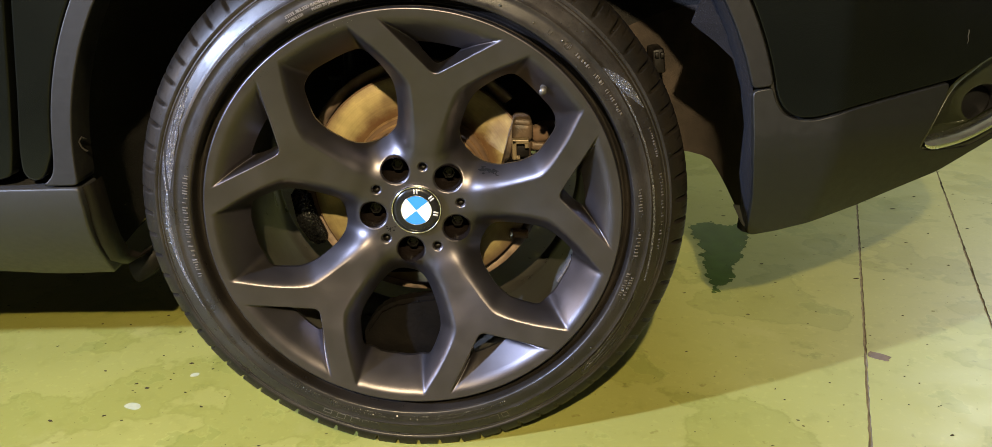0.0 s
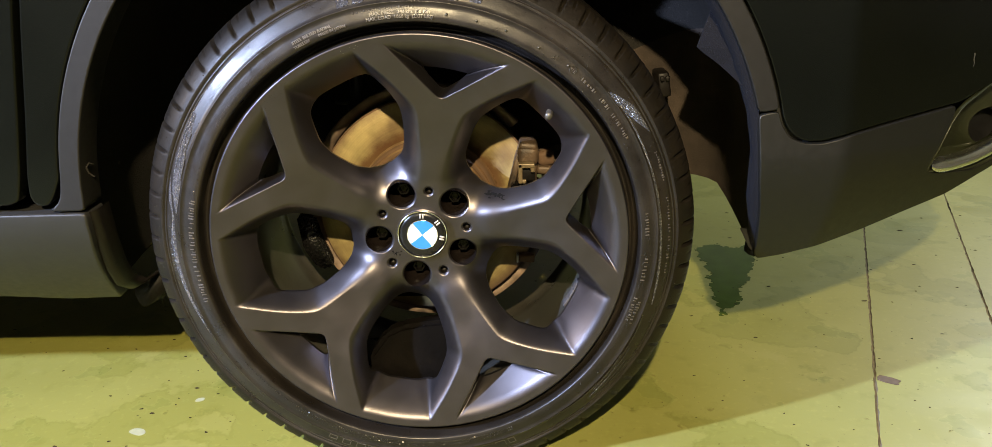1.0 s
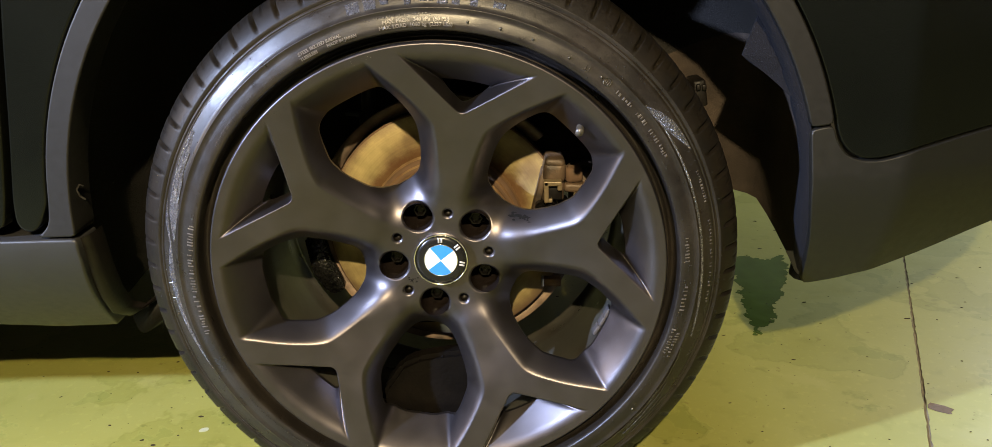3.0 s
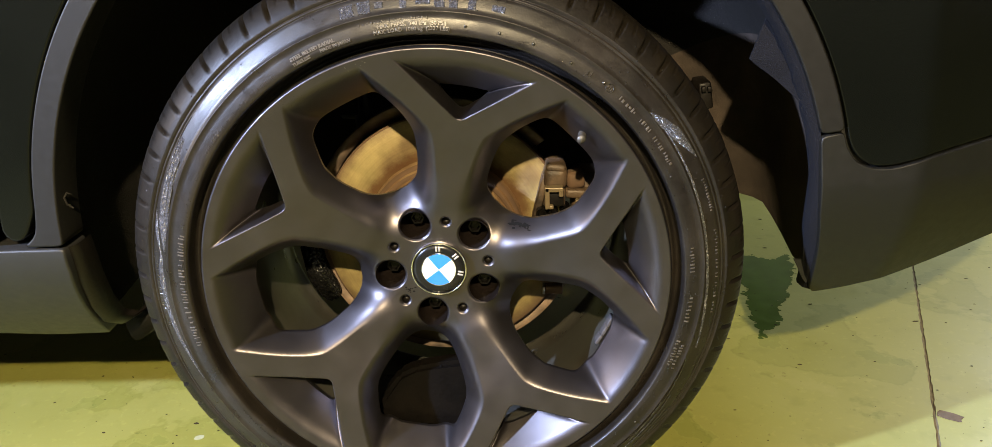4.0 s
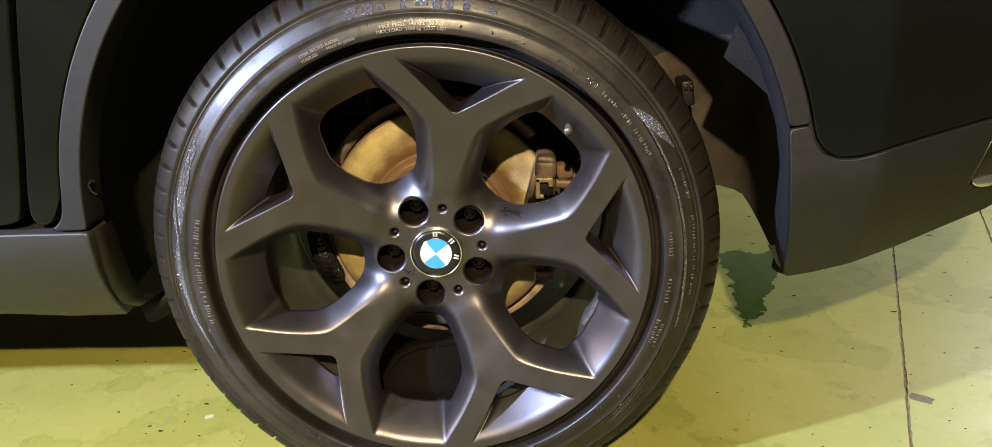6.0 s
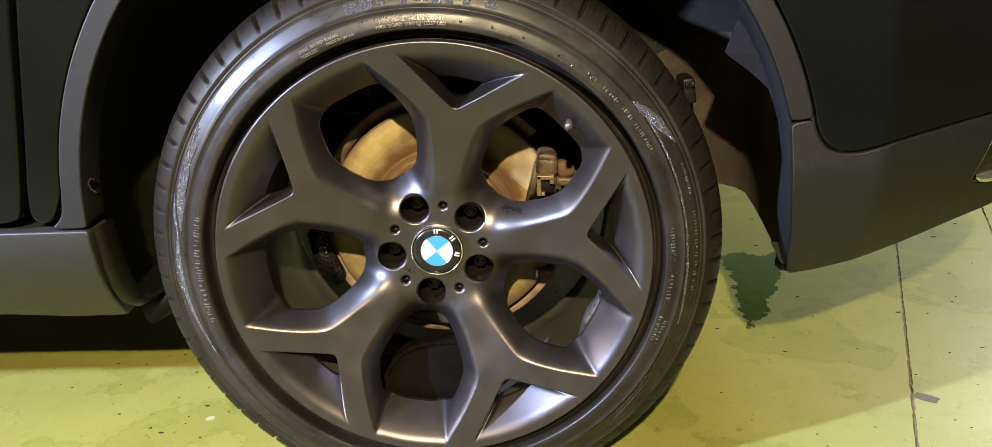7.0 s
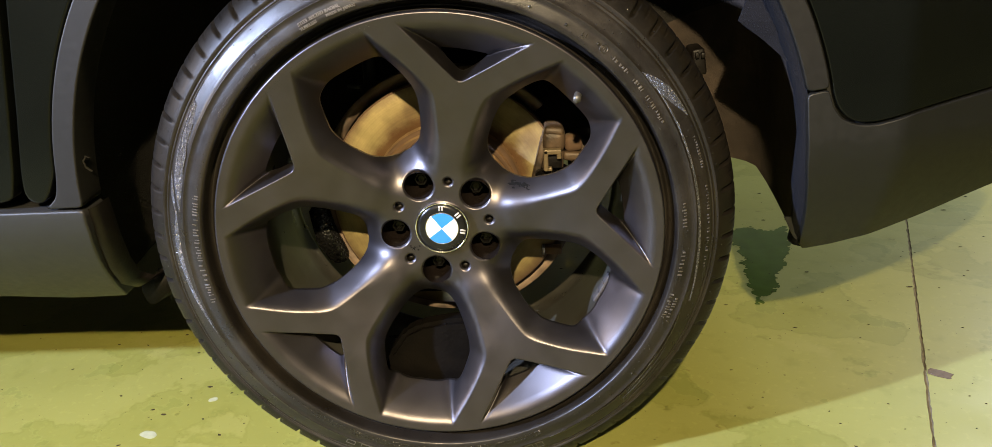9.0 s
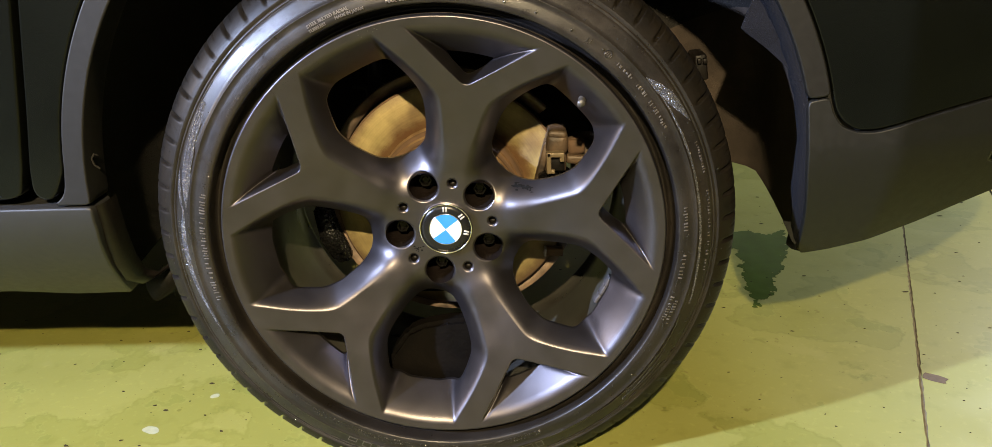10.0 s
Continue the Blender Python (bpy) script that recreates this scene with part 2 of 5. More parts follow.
M_BOLT = material("dark_bolt_steel", (0.0030, 0.0027, 0.0025), 0.25, 0.0, 0.4, 200, 0.1, 400, spec=0.14)
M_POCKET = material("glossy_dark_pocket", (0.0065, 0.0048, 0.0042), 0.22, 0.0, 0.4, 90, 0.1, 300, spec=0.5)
M_DAMPER = material("blue_black_damper", (0.040, 0.044, 0.055), 0.35, 0.2, 0.3, 60)
M_OUTLET = material("smoked_outlet_metal", (0.020, 0.023, 0.012), 0.34, 0.2, 0.25, 30, rough_vary=0.08)
M_LIP = material("dull_bright_lip", (0.80, 0.79, 0.80), 0.26, 1.0, 0.12, 40, rough_vary=0.08)
M_MARKPALE = material("silver_cap_marks", (0.364, 0.357, 0.35), 0.35, 0.3, 0.1, 200)
M_BRACKET = material("dirty_bracket", (0.0040, 0.0035, 0.0030), 0.6, 0.0, 0.5, 80, 0.3, 300, spec=0.12)
# dark rust of disc and hat; on the caliper's lobe it stands for shade
M_RUSTSHADE = material("dark_rust_and_shade", (0.070, 0.038, 0.018), 0.85, 0.0, 0.4, 90)
# near-black of several dark parts, and of the painted shade in the caliper's recess
M_DARK = material("dark_parts_and_shade", (0.0042, 0.0033, 0.0028), 0.5, 0.0, 0.6, 40, 0.2, 200, spec=0.2)

M_ARM = material("near_black_brown_iron", (0.0014, 0.0010, 0.0008), 0.7, 0.0, 0.7, 30, 0.5, 120, alt=(0.0030, 0.0022, 0.0016), alt_scale=14, spec=0.07)
M_CHROME = material("chrome", (0.75, 0.75, 0.76), 0.12, 1.0, 0.03, 30, rough_vary=0.04)
M_PIPE = material("smoky_pipe_metal", (0.36, 0.35, 0.36), 0.30, 1.0, 0.2, 40)
M_LEAD = material("dull_lead_grey", (0.052, 0.047, 0.046), 0.65, 0.2, 0.5, 180, 0.3, 300, alt=(0.05, 0.045, 0.04), alt_scale=120, alt_at=0.62, alt_wide=0.03)
M_STEEL = material("dull_steel", (0.35, 0.34, 0.32), 0.4, 0.9, 0.2, 100)
M_VALVE = material("grey_valve_metal", (0.0825, 0.07875, 0.075), 0.40, 0.5, 0.2, 100)
M_WHITE = material("white_enamel", (0.6375, 0.6525, 0.675), 0.2, 0, 0.02, 30)
M_BLUE = material("blue_enamel", (0.0234, 0.1599, 0.5616), 0.2, 0, 0.02, 30)
M_GLOSSBLACK = material("black_enamel", (0.006, 0.006, 0.006), 0.25, 0, 0.1, 30, spec=0.3)
M_LEAF = material("dry_brown_leaf", (0.098, 0.07, 0.0504), 0.85, 0, 0.4, 120, 0.3, 300)
M_GRIT = material("dark_grit", (0.032, 0.023, 0.013), 0.95, 0, 0.5, 100, spec=0.15)
M_SCUFF = material("scuffed_primer", (0.0245, 0.021, 0.0168), 0.8, 0, 0.4, 300)
M_PALE = material("bare_screed", (0.270, 0.285, 0.190), 0.85, 0, 0.2, 80, spec=0.2)
M_CHIP = material("bare_chip", (0.003, 0.003, 0.003), 0.8, 0, 0.3, 100, spec=0.1)


# ---- mesh helpers ----
def mesh_of(name, verts, faces, smooth=True):
    me = bpy.data.meshes.new(name)
    me.from_pydata([tuple(map(float, v)) for v in verts], [], [tuple(map(int, f)) for f in faces])
    me.update()
    if smooth:
        me.polygons.foreach_set("use_smooth", [True] * len(me.polygons))
    return me


def part(name, geo, mat, parent=None, label="", smooth=True):
    """Link a bmesh, or (verts, faces), as one mesh object under parent."""
    if isinstance(geo, tuple):
        me = mesh_of(name, geo[0], geo[1], smooth)
    elif isinstance(geo, bmesh.types.BMesh):
        me = bpy.data.meshes.new(name)
        bmesh.ops.recalc_face_normals(geo, faces=geo.faces)
        geo.to_mesh(me)
        geo.free()
        if smooth:
            me.polygons.foreach_set("use_smooth", [True] * len(me.polygons))
    else:
        me = geo
    if not me.materials:
        me.materials.append(mat)
    ob = new(name, me)
    if parent:
        ob.parent = parent
    if label:
        tagged(ob, label)
    return ob


def box(bm, size, at, turn=(0, 0, 0), bevel=0.003, seg=2):
    g = bmesh.ops.create_cube(bm, size=1.0, matrix=pose(*at, *turn) @ Matrix.Diagonal((*size, 1)))
    if bevel:
        edges = list({e for v in g["verts"] for e in v.link_edges})
        bmesh.ops.bevel(bm, geom=edges, offset=bevel, segments=seg, affect="EDGES", profile=0.5)


def lathe(profile, n=240, a0=0.0, a1=360.0):
    """Turn (radius, y) round the wheel's axle."""
    full = abs(a1 - a0) >= 359.9
    m = n if full else n + 1
    verts, faces, k = [], [], len(profile)
    for i in range(m):
        a = radians(a0 + (a1 - a0) * i / n)
        for r, y in profile:
            verts.append((r * math.cos(a), y, HUB + r * math.sin(a)))
    for i in range(n):
        j = (i + 1) % m
        for q in range(k - 1):
            faces.append((i * k + q, j * k + q, j * k + q + 1, i * k + q + 1))
    return verts, faces


def disc(r, y, n=48, x=0.0, z=HUB):
    verts = [(x, y, z)] + [(x + r * math.cos(2 * math.pi * i / n), y, z + r * math.sin(2 * math.pi * i / n)) for i in range(n)]
    return verts, [(0, 1 + i, 1 + (i + 1) % n) for i in range(n)]


def merge(*geos):
    verts, faces = [], []
    for v, f in geos:
        o = len(verts)
        verts += list(v)
        faces += [tuple(i + o for i in q) for q in f]
    return verts, faces


def clipped(P, S, back=None, wrap=False):
    """Grid of points P, kept where S <= 0; the cut edge is drawn back by the vector back."""
    n, m = S.shape
    verts, faces, index, cut, rim = [], [], {}, {}, []

    def corner(i, j):
        if (i, j) not in index:
            index[i, j] = len(verts)
            verts.append(P[i, j])
        return index[i, j]

    def crossing(a, b):
        key = (a, b) if a < b else (b, a)
        if key not in cut:
            s = S[a] / (S[a] - S[b])
            cut[key] = len(verts)
            verts.append(P[a] + s * (P[b] - P[a]))
        return cut[key]

    keep = S <= 0
    for i in range(n - 1):
        for j in range(m if wrap else m - 1):
            k = (j + 1) % m
            q = ((i, j), (i + 1, j), (i + 1, k), (i, k))
            ins = [bool(keep[c]) for c in q]
            if all(ins):
                faces.append([corner(*c) for c in q])
            elif any(ins):
                poly, marks = [], []
                for a in range(4):
                    b = (a + 1) % 4
                    if ins[a]:
                        poly.append(corner(*q[a]))
                    if ins[a] != ins[b]:
                        poly.append(crossing(q[a], q[b]))
                        marks.append((ins[b], poly[-1]))
                if len(poly) > 2:
                    faces.append(poly)
                    if len(marks) == 2:
                        rim.append([v for _, v in sorted(marks)])
    if back is not None:
        twin = {}
        for pair in rim:
            for v in pair:
                if v not in twin:
                    twin[v] = len(verts)
                    verts += [np.array(verts[v]), np.array(verts[v]) + np.array(back)]
            a, b = twin[pair[0]], twin[pair[1]]
            faces.append([a, b, b + 1, a + 1])
    return verts, faces


def polygon_distance(X, Y, pts):
    """Signed distance to a closed outline: below 0 inside."""
    pts = np.array(pts, float)
    best, inside = np.full(X.shape, 1e9), np.zeros(X.shape, bool)
    for (x0, y0), (x1, y1) in zip(pts, np.roll(pts, -1, 0)):
        dx, dy = x1 - x0, y1 - y0
        s = np.clip(((X - x0) * dx + (Y - y0) * dy) / (dx * dx + dy * dy + 1e-15), 0, 1)
        best = np.minimum(best, np.hypot(X - x0 - s * dx, Y - y0 - s * dy))
        if y0 != y1:
            inside ^= ((y0 > Y) != (y1 > Y)) & (X < dx * (Y - y0) / (y1 - y0) + x0)
    return np.where(inside, -best, best)


# ---- hall: floor, walls, ceiling ----
CUT_DIR = Vector((0.355, 0.935)).normalized()      # run of the saw cuts
CUT_NORMAL = Vector((CUT_DIR.y, -CUT_DIR.x))
CUTS = [Vector((0.7415, 0.275)).dot(CUT_NORMAL), Vector((0.999, 0.345)).dot(CUT_NORMAL)]


def floor_sheet():
    us = [-7.0, -3, -1.5, -0.6, 0.0, 0.3]
    for c in CUTS:
        us += [c - 0.0023, c - 0.0010, c + 0.0010, c + 0.0023]
    us += [1.3, 2.0, 4.0, 7.0]
    us = sorted(us)
    vs = [-7.0, -4, -2, -0.8] + [-0.3 + 0.012 * i for i in range(160)] + [1.9, 3, 5, 7.5]
    rnd = random.Random(5)
    verts, faces = [], []
    for v in vs:
        for u in us:
            z, du = 0.0, 0.0
            for c in CUTS:
                if abs(u - c) < 0.0015:
                    z = -0.0022
                if abs(u - c) < 0.004:
                    du = rnd.uniform(-0.0011, 0.0011) * (1 if abs(v) < 2 else 0)
            p = CUT_NORMAL * (u + du) + CUT_DIR * v
            verts.append((p.x, p.y, z))
    k = len(us)
    for i in range(len(vs) - 1):
        for j in range(k - 1):
            faces.append((i * k + j, i * k + j + 1, (i + 1) * k + j + 1, (i + 1) * k + j))
    me = mesh_of("floor", verts, faces, False)
    me.materials.append(M_FLOOR)
    me.materials.append(M_GROOVE)
    for p in me.polygons:
        if min(me.vertices[i].co.z for i in p.vertices) < -0.001:
            p.material_index = 1
    return me


tagged(part("floor", floor_sheet(), M_FLOOR), "green painted concrete hall floor with two saw cuts", "floor", kind="structure")


def slab(name, size, at, mat, label, category):
    bm = bmesh.new()
    box(bm, size, at, bevel=0)
    return tagged(part(name, bm, mat, smooth=False), label, category, kind="structure")


slab("wall_north", (13, 0.2, 3.6), (0, 6.1, 1.8), M_WALL, "plain painted hall wall", "wall")
slab("wall_south", (13, 0.2, 3.6), (0, -5.1, 1.8), M_WALL, "plain painted hall wall", "wall")
slab("wall_east", (0.2, 11.0, 3.6), (6.1, 0.5, 1.8), M_WALL, "plain painted hall wall", "wall")
slab("wall_west", (0.2, 11.0, 3.6), (-6.1, 0.5, 1.8), M_WALL, "plain painted hall wall", "wall")
slab("ceiling", (13, 11.4, 0.2), (0, 0.5, 3.7), M_CEIL, "plain grey hall ceiling", "ceiling")

# ---- the car ----
car = tagged(new("car"), "black car with grey plastic arch trim and dark alloy wheel", "car")


def body_y(x, z):
    """Depth of the car's flank: flat at the side, tucked in below, turning away in a soft crease towards the tail."""
    x, z = np.asarray(x, float), np.asarray(z, float)
    bend = np.clip((x - 0.529) / 0.024, 0, 1)
    tail = 0.00456 * bend ** 2 + 0.38 * np.maximum(0, x - 0.553) + 0.45 * np.maximum(0, x - 0.75) ** 2
    low_r = 0.085 * (np.maximum(0, 0.46 - z) / 0.17) ** 1.6
    low_l = 0.125 * (np.maximum(0, 0.403 - z) / 0.165) ** 1.5
    return 0.012 + np.where(x > 0.3, tail + low_r, low_l) + 0.04 * np.maximum(0, z - 0.62) ** 2


def dense(outline, step):
    """Closed outline with points at even steps; corners kept."""
    out = []
    for (x0, z0), (x1, z1) in zip(outline, list(outline[1:]) + [outline[0]]):
        n = max(1, int(math.hypot(x1 - x0, z1 - z0) / step))
        out += [(x0 + (x1 - x0) * i / n, z0 + (z1 - z0) * i / n) for i in range(n)]
    return np.array(out)


def panel(name, outline, mat, label, step=0.004, proud=0.0, depth=0.02, soft=0.004, surface=body_y):
    """A body panel lying on the flank within an outline of (x, z), with a clean rolled edge."""
    pts = dense(outline, 0.003)
    for _ in range(3):
        pts = 0.25 * np.roll(pts, 1, 0) + 0.5 * pts + 0.25 * np.roll(pts, -1, 0)
    outline = pts[::2]
    x0, z0 = pts.min(0) - 2 * step
    x1, z1 = pts.max(0) + 2 * step
    X, Z = np.meshgrid(np.arange(x0, x1 + step, step), np.arange(z0, z1 + step, step), indexing="ij")
    D = polygon_distance(X, Z, outline) + soft
    field = clipped(np.stack([X, surface(X, Z) - proud, Z], -1), D)
    edge = np.array(outline)
    side = np.roll(edge, -1, 0) - np.roll(edge, 1, 0)
    area = np.sum(edge[:, 0] * np.roll(edge[:, 1], -1) - np.roll(edge[:, 0], -1) * edge[:, 1])
    inward = np.stack([-side[:, 1], side[:, 0]], 1) / (np.hypot(side[:, 0], side[:, 1])[:, None] + 1e-12) * (1 if area > 0 else -1)
    rolls = [(0.0, depth), (0.0, soft * 0.75), (0.1, soft * 0.42), (0.3, soft * 0.16), (0.6, soft * 0.03), (1.0, 0.0), (1.5, 0.0004)]
    n, verts, faces = len(edge), [], []
    for into, drop in rolls:
        q = edge + inward * into * soft
        y = surface(q[:, 0], q[:, 1]) - proud + drop
        verts += [(a, b, c) for a, b, c in zip(q[:, 0], y, q[:, 1])]
    for k in range(len(rolls) - 1):
        for i in range(n):
            faces.append((k * n + i, k * n + (i + 1) % n, (k + 1) * n + (i + 1) % n, (k + 1) * n + i))
    return part(name, merge(field, (verts, faces)), mat, car, label)


ARCH = (0.006, 0.413)      # centre of the wheel opening


def arc(r, a0, a1, n, c=ARCH):
    return [(c[0] + r * math.cos(radians(a0 + (a1 - a0) * i / n)), c[1] + r * math.sin(radians(a0 + (a1 - a0) * i / n))) for i in range(n + 1)]


# rear door, quarter panel, tail panel, trims and sill
panel("rear_door", [(-2.4, 0.418), (-0.53, 0.418), (-0.513, 0.423), (-0.5045, 0.456), (-0.492, 0.528), (-0.474, 0.642), (-0.45, 0.78), (-0.42, 0.95), (-2.4, 0.95)],
      M_PAINT, "glossy black rear door")
panel("quarter_panel", [(-0.4985, 0.430), (-0.494, 0.419), (-0.484, 0.4155), (-0.474, 0.418), (-0.466, 0.430)] + arc(0.4628, 175, 60, 60)
      + [(0.25, 0.95), (-0.41, 0.95), (-0.442, 0.78), (-0.466, 0.642), (-0.484, 0.528), (-0.4965, 0.456)],
      M_PAINT, "glossy black rear quarter panel", depth=0.05)
panel("tail_panel", [(0.2505, 0.95)] + arc(0.4632, 59.9, 14.5, 30) + [(0.4585, 0.512), (0.463, 0.499), (0.473, 0.4855), (0.489, 0.4765), (0.511, 0.4765), (0.552, 0.4862),
      (0.606, 0.4942), (0.712, 0.5082), (0.80, 0.545), (1.0, 0.60), (1.0, 0.95)], M_PAINT, "glossy black painted tail panel of the bumper", 0.0035, 0.0, 0.05, 0.003)
panel("arch_trim", arc(0.434, 180.4, 13.6, 160) + arc(0.4605, 13.2, 174.5, 150) + [(-0.4558, 0.4360), (-0.4585, 0.4262), (-0.4640, 0.4185), (-0.4730, 0.4125), (-0.4750, 0.4100)], M_TRIM, "dark grey satin plastic wheel arch trim", 0.0035, 0.003, 0.05, 0.003)
EXHAUST = [(0.676, 0.419), (0.690, 0.413), (0.753, 0.409), (0.803, 0.427), (0.87, 0.46), (0.90, 0.52), (0.85, 0.56), (0.772, 0.535), (0.743, 0.520), (0.705, 0.490)]
panel("bumper_lower", [(0.4285, 0.512), (0.4535, 0.5165), (0.4585, 0.499), (0.470, 0.482), (0.489, 0.4742), (0.511, 0.4738), (0.552, 0.4838), (0.606, 0.4918), (0.7045, 0.5048),
      (0.7035, 0.4905), (0.6745, 0.4200), (0.6885, 0.4120), (0.7530, 0.4080), (0.8035, 0.4260), (0.87, 0.4590), (0.90, 0.515), (0.935, 0.515), (0.90, 0.470), (0.806, 0.416), (0.77, 0.3970), (0.727, 0.371),
      (0.67, 0.352), (0.608, 0.329), (0.529, 0.305), (0.502, 0.294), (0.467, 0.285), (0.460, 0.300), (0.450, 0.362), (0.438, 0.423), (0.433, 0.467)],
      M_LOWER, "dark grey plastic lower bumper trim", 0.003, 0.002, 0.03, 0.0025)
panel("bumper_carrier", [(0.440, 0.440), (0.425, 0.58), (0.40, 0.66), (0.62, 0.66), (0.66, 0.47), (0.52, 0.43)], M_BLACK, "black carrier behind the bumper joints", 0.01, -0.010, 0.01)
panel("sill", [(-2.4, 0.408), (-0.4285, 0.4065), (-0.432, 0.374), (-0.448, 0.314), (-0.460, 0.267), (-0.468, 0.230), (-0.55, 0.228), (-0.632, 0.240), (-2.4, 0.262)],
      M_SILL, "dark grey plastic sill cover", 0.004, 0.002, 0.05, 0.004)


panel("outlet_backing", [(0.64, 0.43), (0.66, 0.60), (0.95, 0.66), (0.95, 0.48), (0.80, 0.425), (0.70, 0.400)], M_BLACK, "black plastic behind the exhaust outlet", 0.01, -0.062, 0.01)


def tube(path, radius, n=10, flat=1.0):
    """A round bar along a path of points."""
    verts, faces = [], []
    pts = [Vector(p) for p in path]
    for i, p in enumerate(pts):
        d = (pts[min(i + 1, len(pts) - 1)] - pts[max(i - 1, 0)]).normalized()
        s = d.cross(Vector((0, 1, 0))).normalized() if abs(d.y) < 0.95 else Vector((1, 0, 0))
        t = s.cross(d)
        for k in range(n):
            a = 2 * math.pi * k / n
            verts.append(p + s * radius * math.cos(a) + t * radius * flat * math.sin(a))
    for i in range(len(pts) - 1):
        for k in range(n):
            faces.append((i * n + k, i * n + (k + 1) % n, (i + 1) * n + (k + 1) % n, (i + 1) * n + k))
    faces += [tuple(range(n)), tuple(range((len(pts) - 1) * n, len(pts) * n))]
    return verts, faces


def smooth_loop(pts, n=10):
    out, k = [], len(pts)
    for i in range(k):
        p0, p1, p2, p3 = (np.array(pts[(i + o) % k]) for o in (-1, 0, 1, 2))
        for s in np.arange(n) / n:
            out.append(0.5 * (2 * p1 + (p2 - p0) * s + (2 * p0 - 5 * p1 + 4 * p2 - p3) * s * s + (3 * p1 - p0 - 3 * p2 + p3) * s ** 3))
    return out


def exhaust_funnel():
    """Pointed surround that dips inwards and closes round the oval mouth of the tail pipe."""
    loop = smooth_loop(EXHAUST, 6)
    mid = np.mean(loop, 0)
    n, verts, faces = len(loop), [], []
    steps = [(1.0, 0.006), (0.985, -0.001), (0.965, -0.002), (0.94, 0.002), (0.80, 0.020), (0.62, 0.034)]
    for s, d in steps:
        for x, z in loop:
            px, pz = mid[0] + (x - mid[0]) * s, mid[1] + (z - mid[1]) * s
            verts.append((px, float(body_y(px, pz)) + d, pz))
    for k in (1.25, 1.10, 1.0):
        for x, z in loop:
            a = math.atan2((z - mid[1]) / 0.6, x - mid[0])
            verts.append((MOUTH[0] + MOUTH_SIZE[0] * k * math.cos(a), MOUTH[1] - 0.004 * (k < 1.2) + 0.002 * (k < 1.05), MOUTH[2] + MOUTH_SIZE[1] * k * math.sin(a)))
    for q in range(len(steps) + 2):
        for i in range(n):
            faces.append((q * n + i, q * n + (i + 1) % n, (q + 1) * n + (i + 1) % n, (q + 1) * n + i))
    return verts, faces


MOUTH, MOUTH_SIZE = (0.7960, 0.150, 0.4580), (0.030, 0.027)
trim = part("exhaust_trim", exhaust_funnel(), M_OUTLET, car, "smoked olive-grey exhaust outlet surround")


def outlet_lip():
    """Broad bright lip along the foot of the outlet."""
    path = [(0.683, 0.4235), (0.688, 0.4205), (0.698, 0.4200), (0.722, 0.4215), (0.750, 0.4265), (0.778, 0.4370), (0.810, 0.4510), (0.845, 0.471), (0.872, 0.495)]
    path = [(x, z) for p, q in zip(path, path[1:]) for x, z in [(p[0] + (q[0] - p[0]) * s / 4, p[1] + (q[1] - p[1]) * s / 4) for s in range(4)]]
    for _ in range(4):
        path = path[:1] + [((a[0] + 2 * b[0] + c[0]) / 4, (a[1] + 2 * b[1] + c[1]) / 4) for a, b, c in zip(path, path[1:], path[2:])] + path[-1:]
    prof = [(-0.0075, 0.004), (-0.0068, -0.001), (-0.004, -0.0045), (0.0, -0.0055), (0.004, -0.003), (0.0068, 0.003), (0.0075, 0.010)]
    verts, faces, k = [], [], len(prof)
    for i, (x, z) in enumerate(path):
        s = min(1.0, 0.4 + 0.07 * i) * 1.25
        y = float(body_y(x, z))
        for dz, dy in prof:
            verts.append((x - 0.25 * dz * s, y + dy * s, z + dz * s))
    for i in range(len(path) - 1):
        for q in range(k - 1):
            faces.append((i * k + q, i * k + q + 1, (i + 1) * k + q + 1, (i + 1) * k + q))
    return verts, faces


part("outlet_lip", outlet_lip(), M_LIP, trim, "bright chrome lip of the exhaust outlet")


def pipe(depths):
    """Oval tube that runs inwards from the mouth of the outlet: scale and depth of each ring."""
    verts, faces, n = [], [], 48
    for k, d in depths:
        for q in range(n):
            a = 2 * math.pi * q / n
            verts.append((MOUTH[0] + MOUTH_SIZE[0] * k * math.cos(a), MOUTH[1] + d, MOUTH[2] + MOUTH_SIZE[1] * k * math.sin(a) - 0.15 * d))
    for k in range(len(depths) - 1):
        for q in range(n):
            faces.append((k * n + q, k * n + (q + 1) % n, (k + 1) * n + (q + 1) % n, (k + 1) * n + q))
    return verts, faces


part("tail_pipe", pipe([(1.02, -0.003), (1.0, 0.0), (0.97, 0.012), (0.96, 0.034)]), M_PIPE, trim, "smoky chrome oval tail pipe")
part("pipe_bore", pipe([(0.96, 0.034), (0.95, 0.09), (0.001, 0.10)]), M_DARK, trim, "black bore of the tail pipe")


def plate(pts, y0, y1, bevel=0.004):
    """A flat piece with rounded edges: an outline of (x, z), from y0 back to y1."""
    bm = bmesh.new()
    f = bm.faces.new([bm.verts.new((x, y0, z)) for x, z in pts])
    r = bmesh.ops.extrude_face_region(bm, geom=[f])
    for v in r["geom"]:
        if isinstance(v, bmesh.types.BMVert):
            v.co.y = y1
    bmesh.ops.bevel(bm, geom=list(bm.edges), offset=bevel, segments=2, affect="EDGES")
    return bm


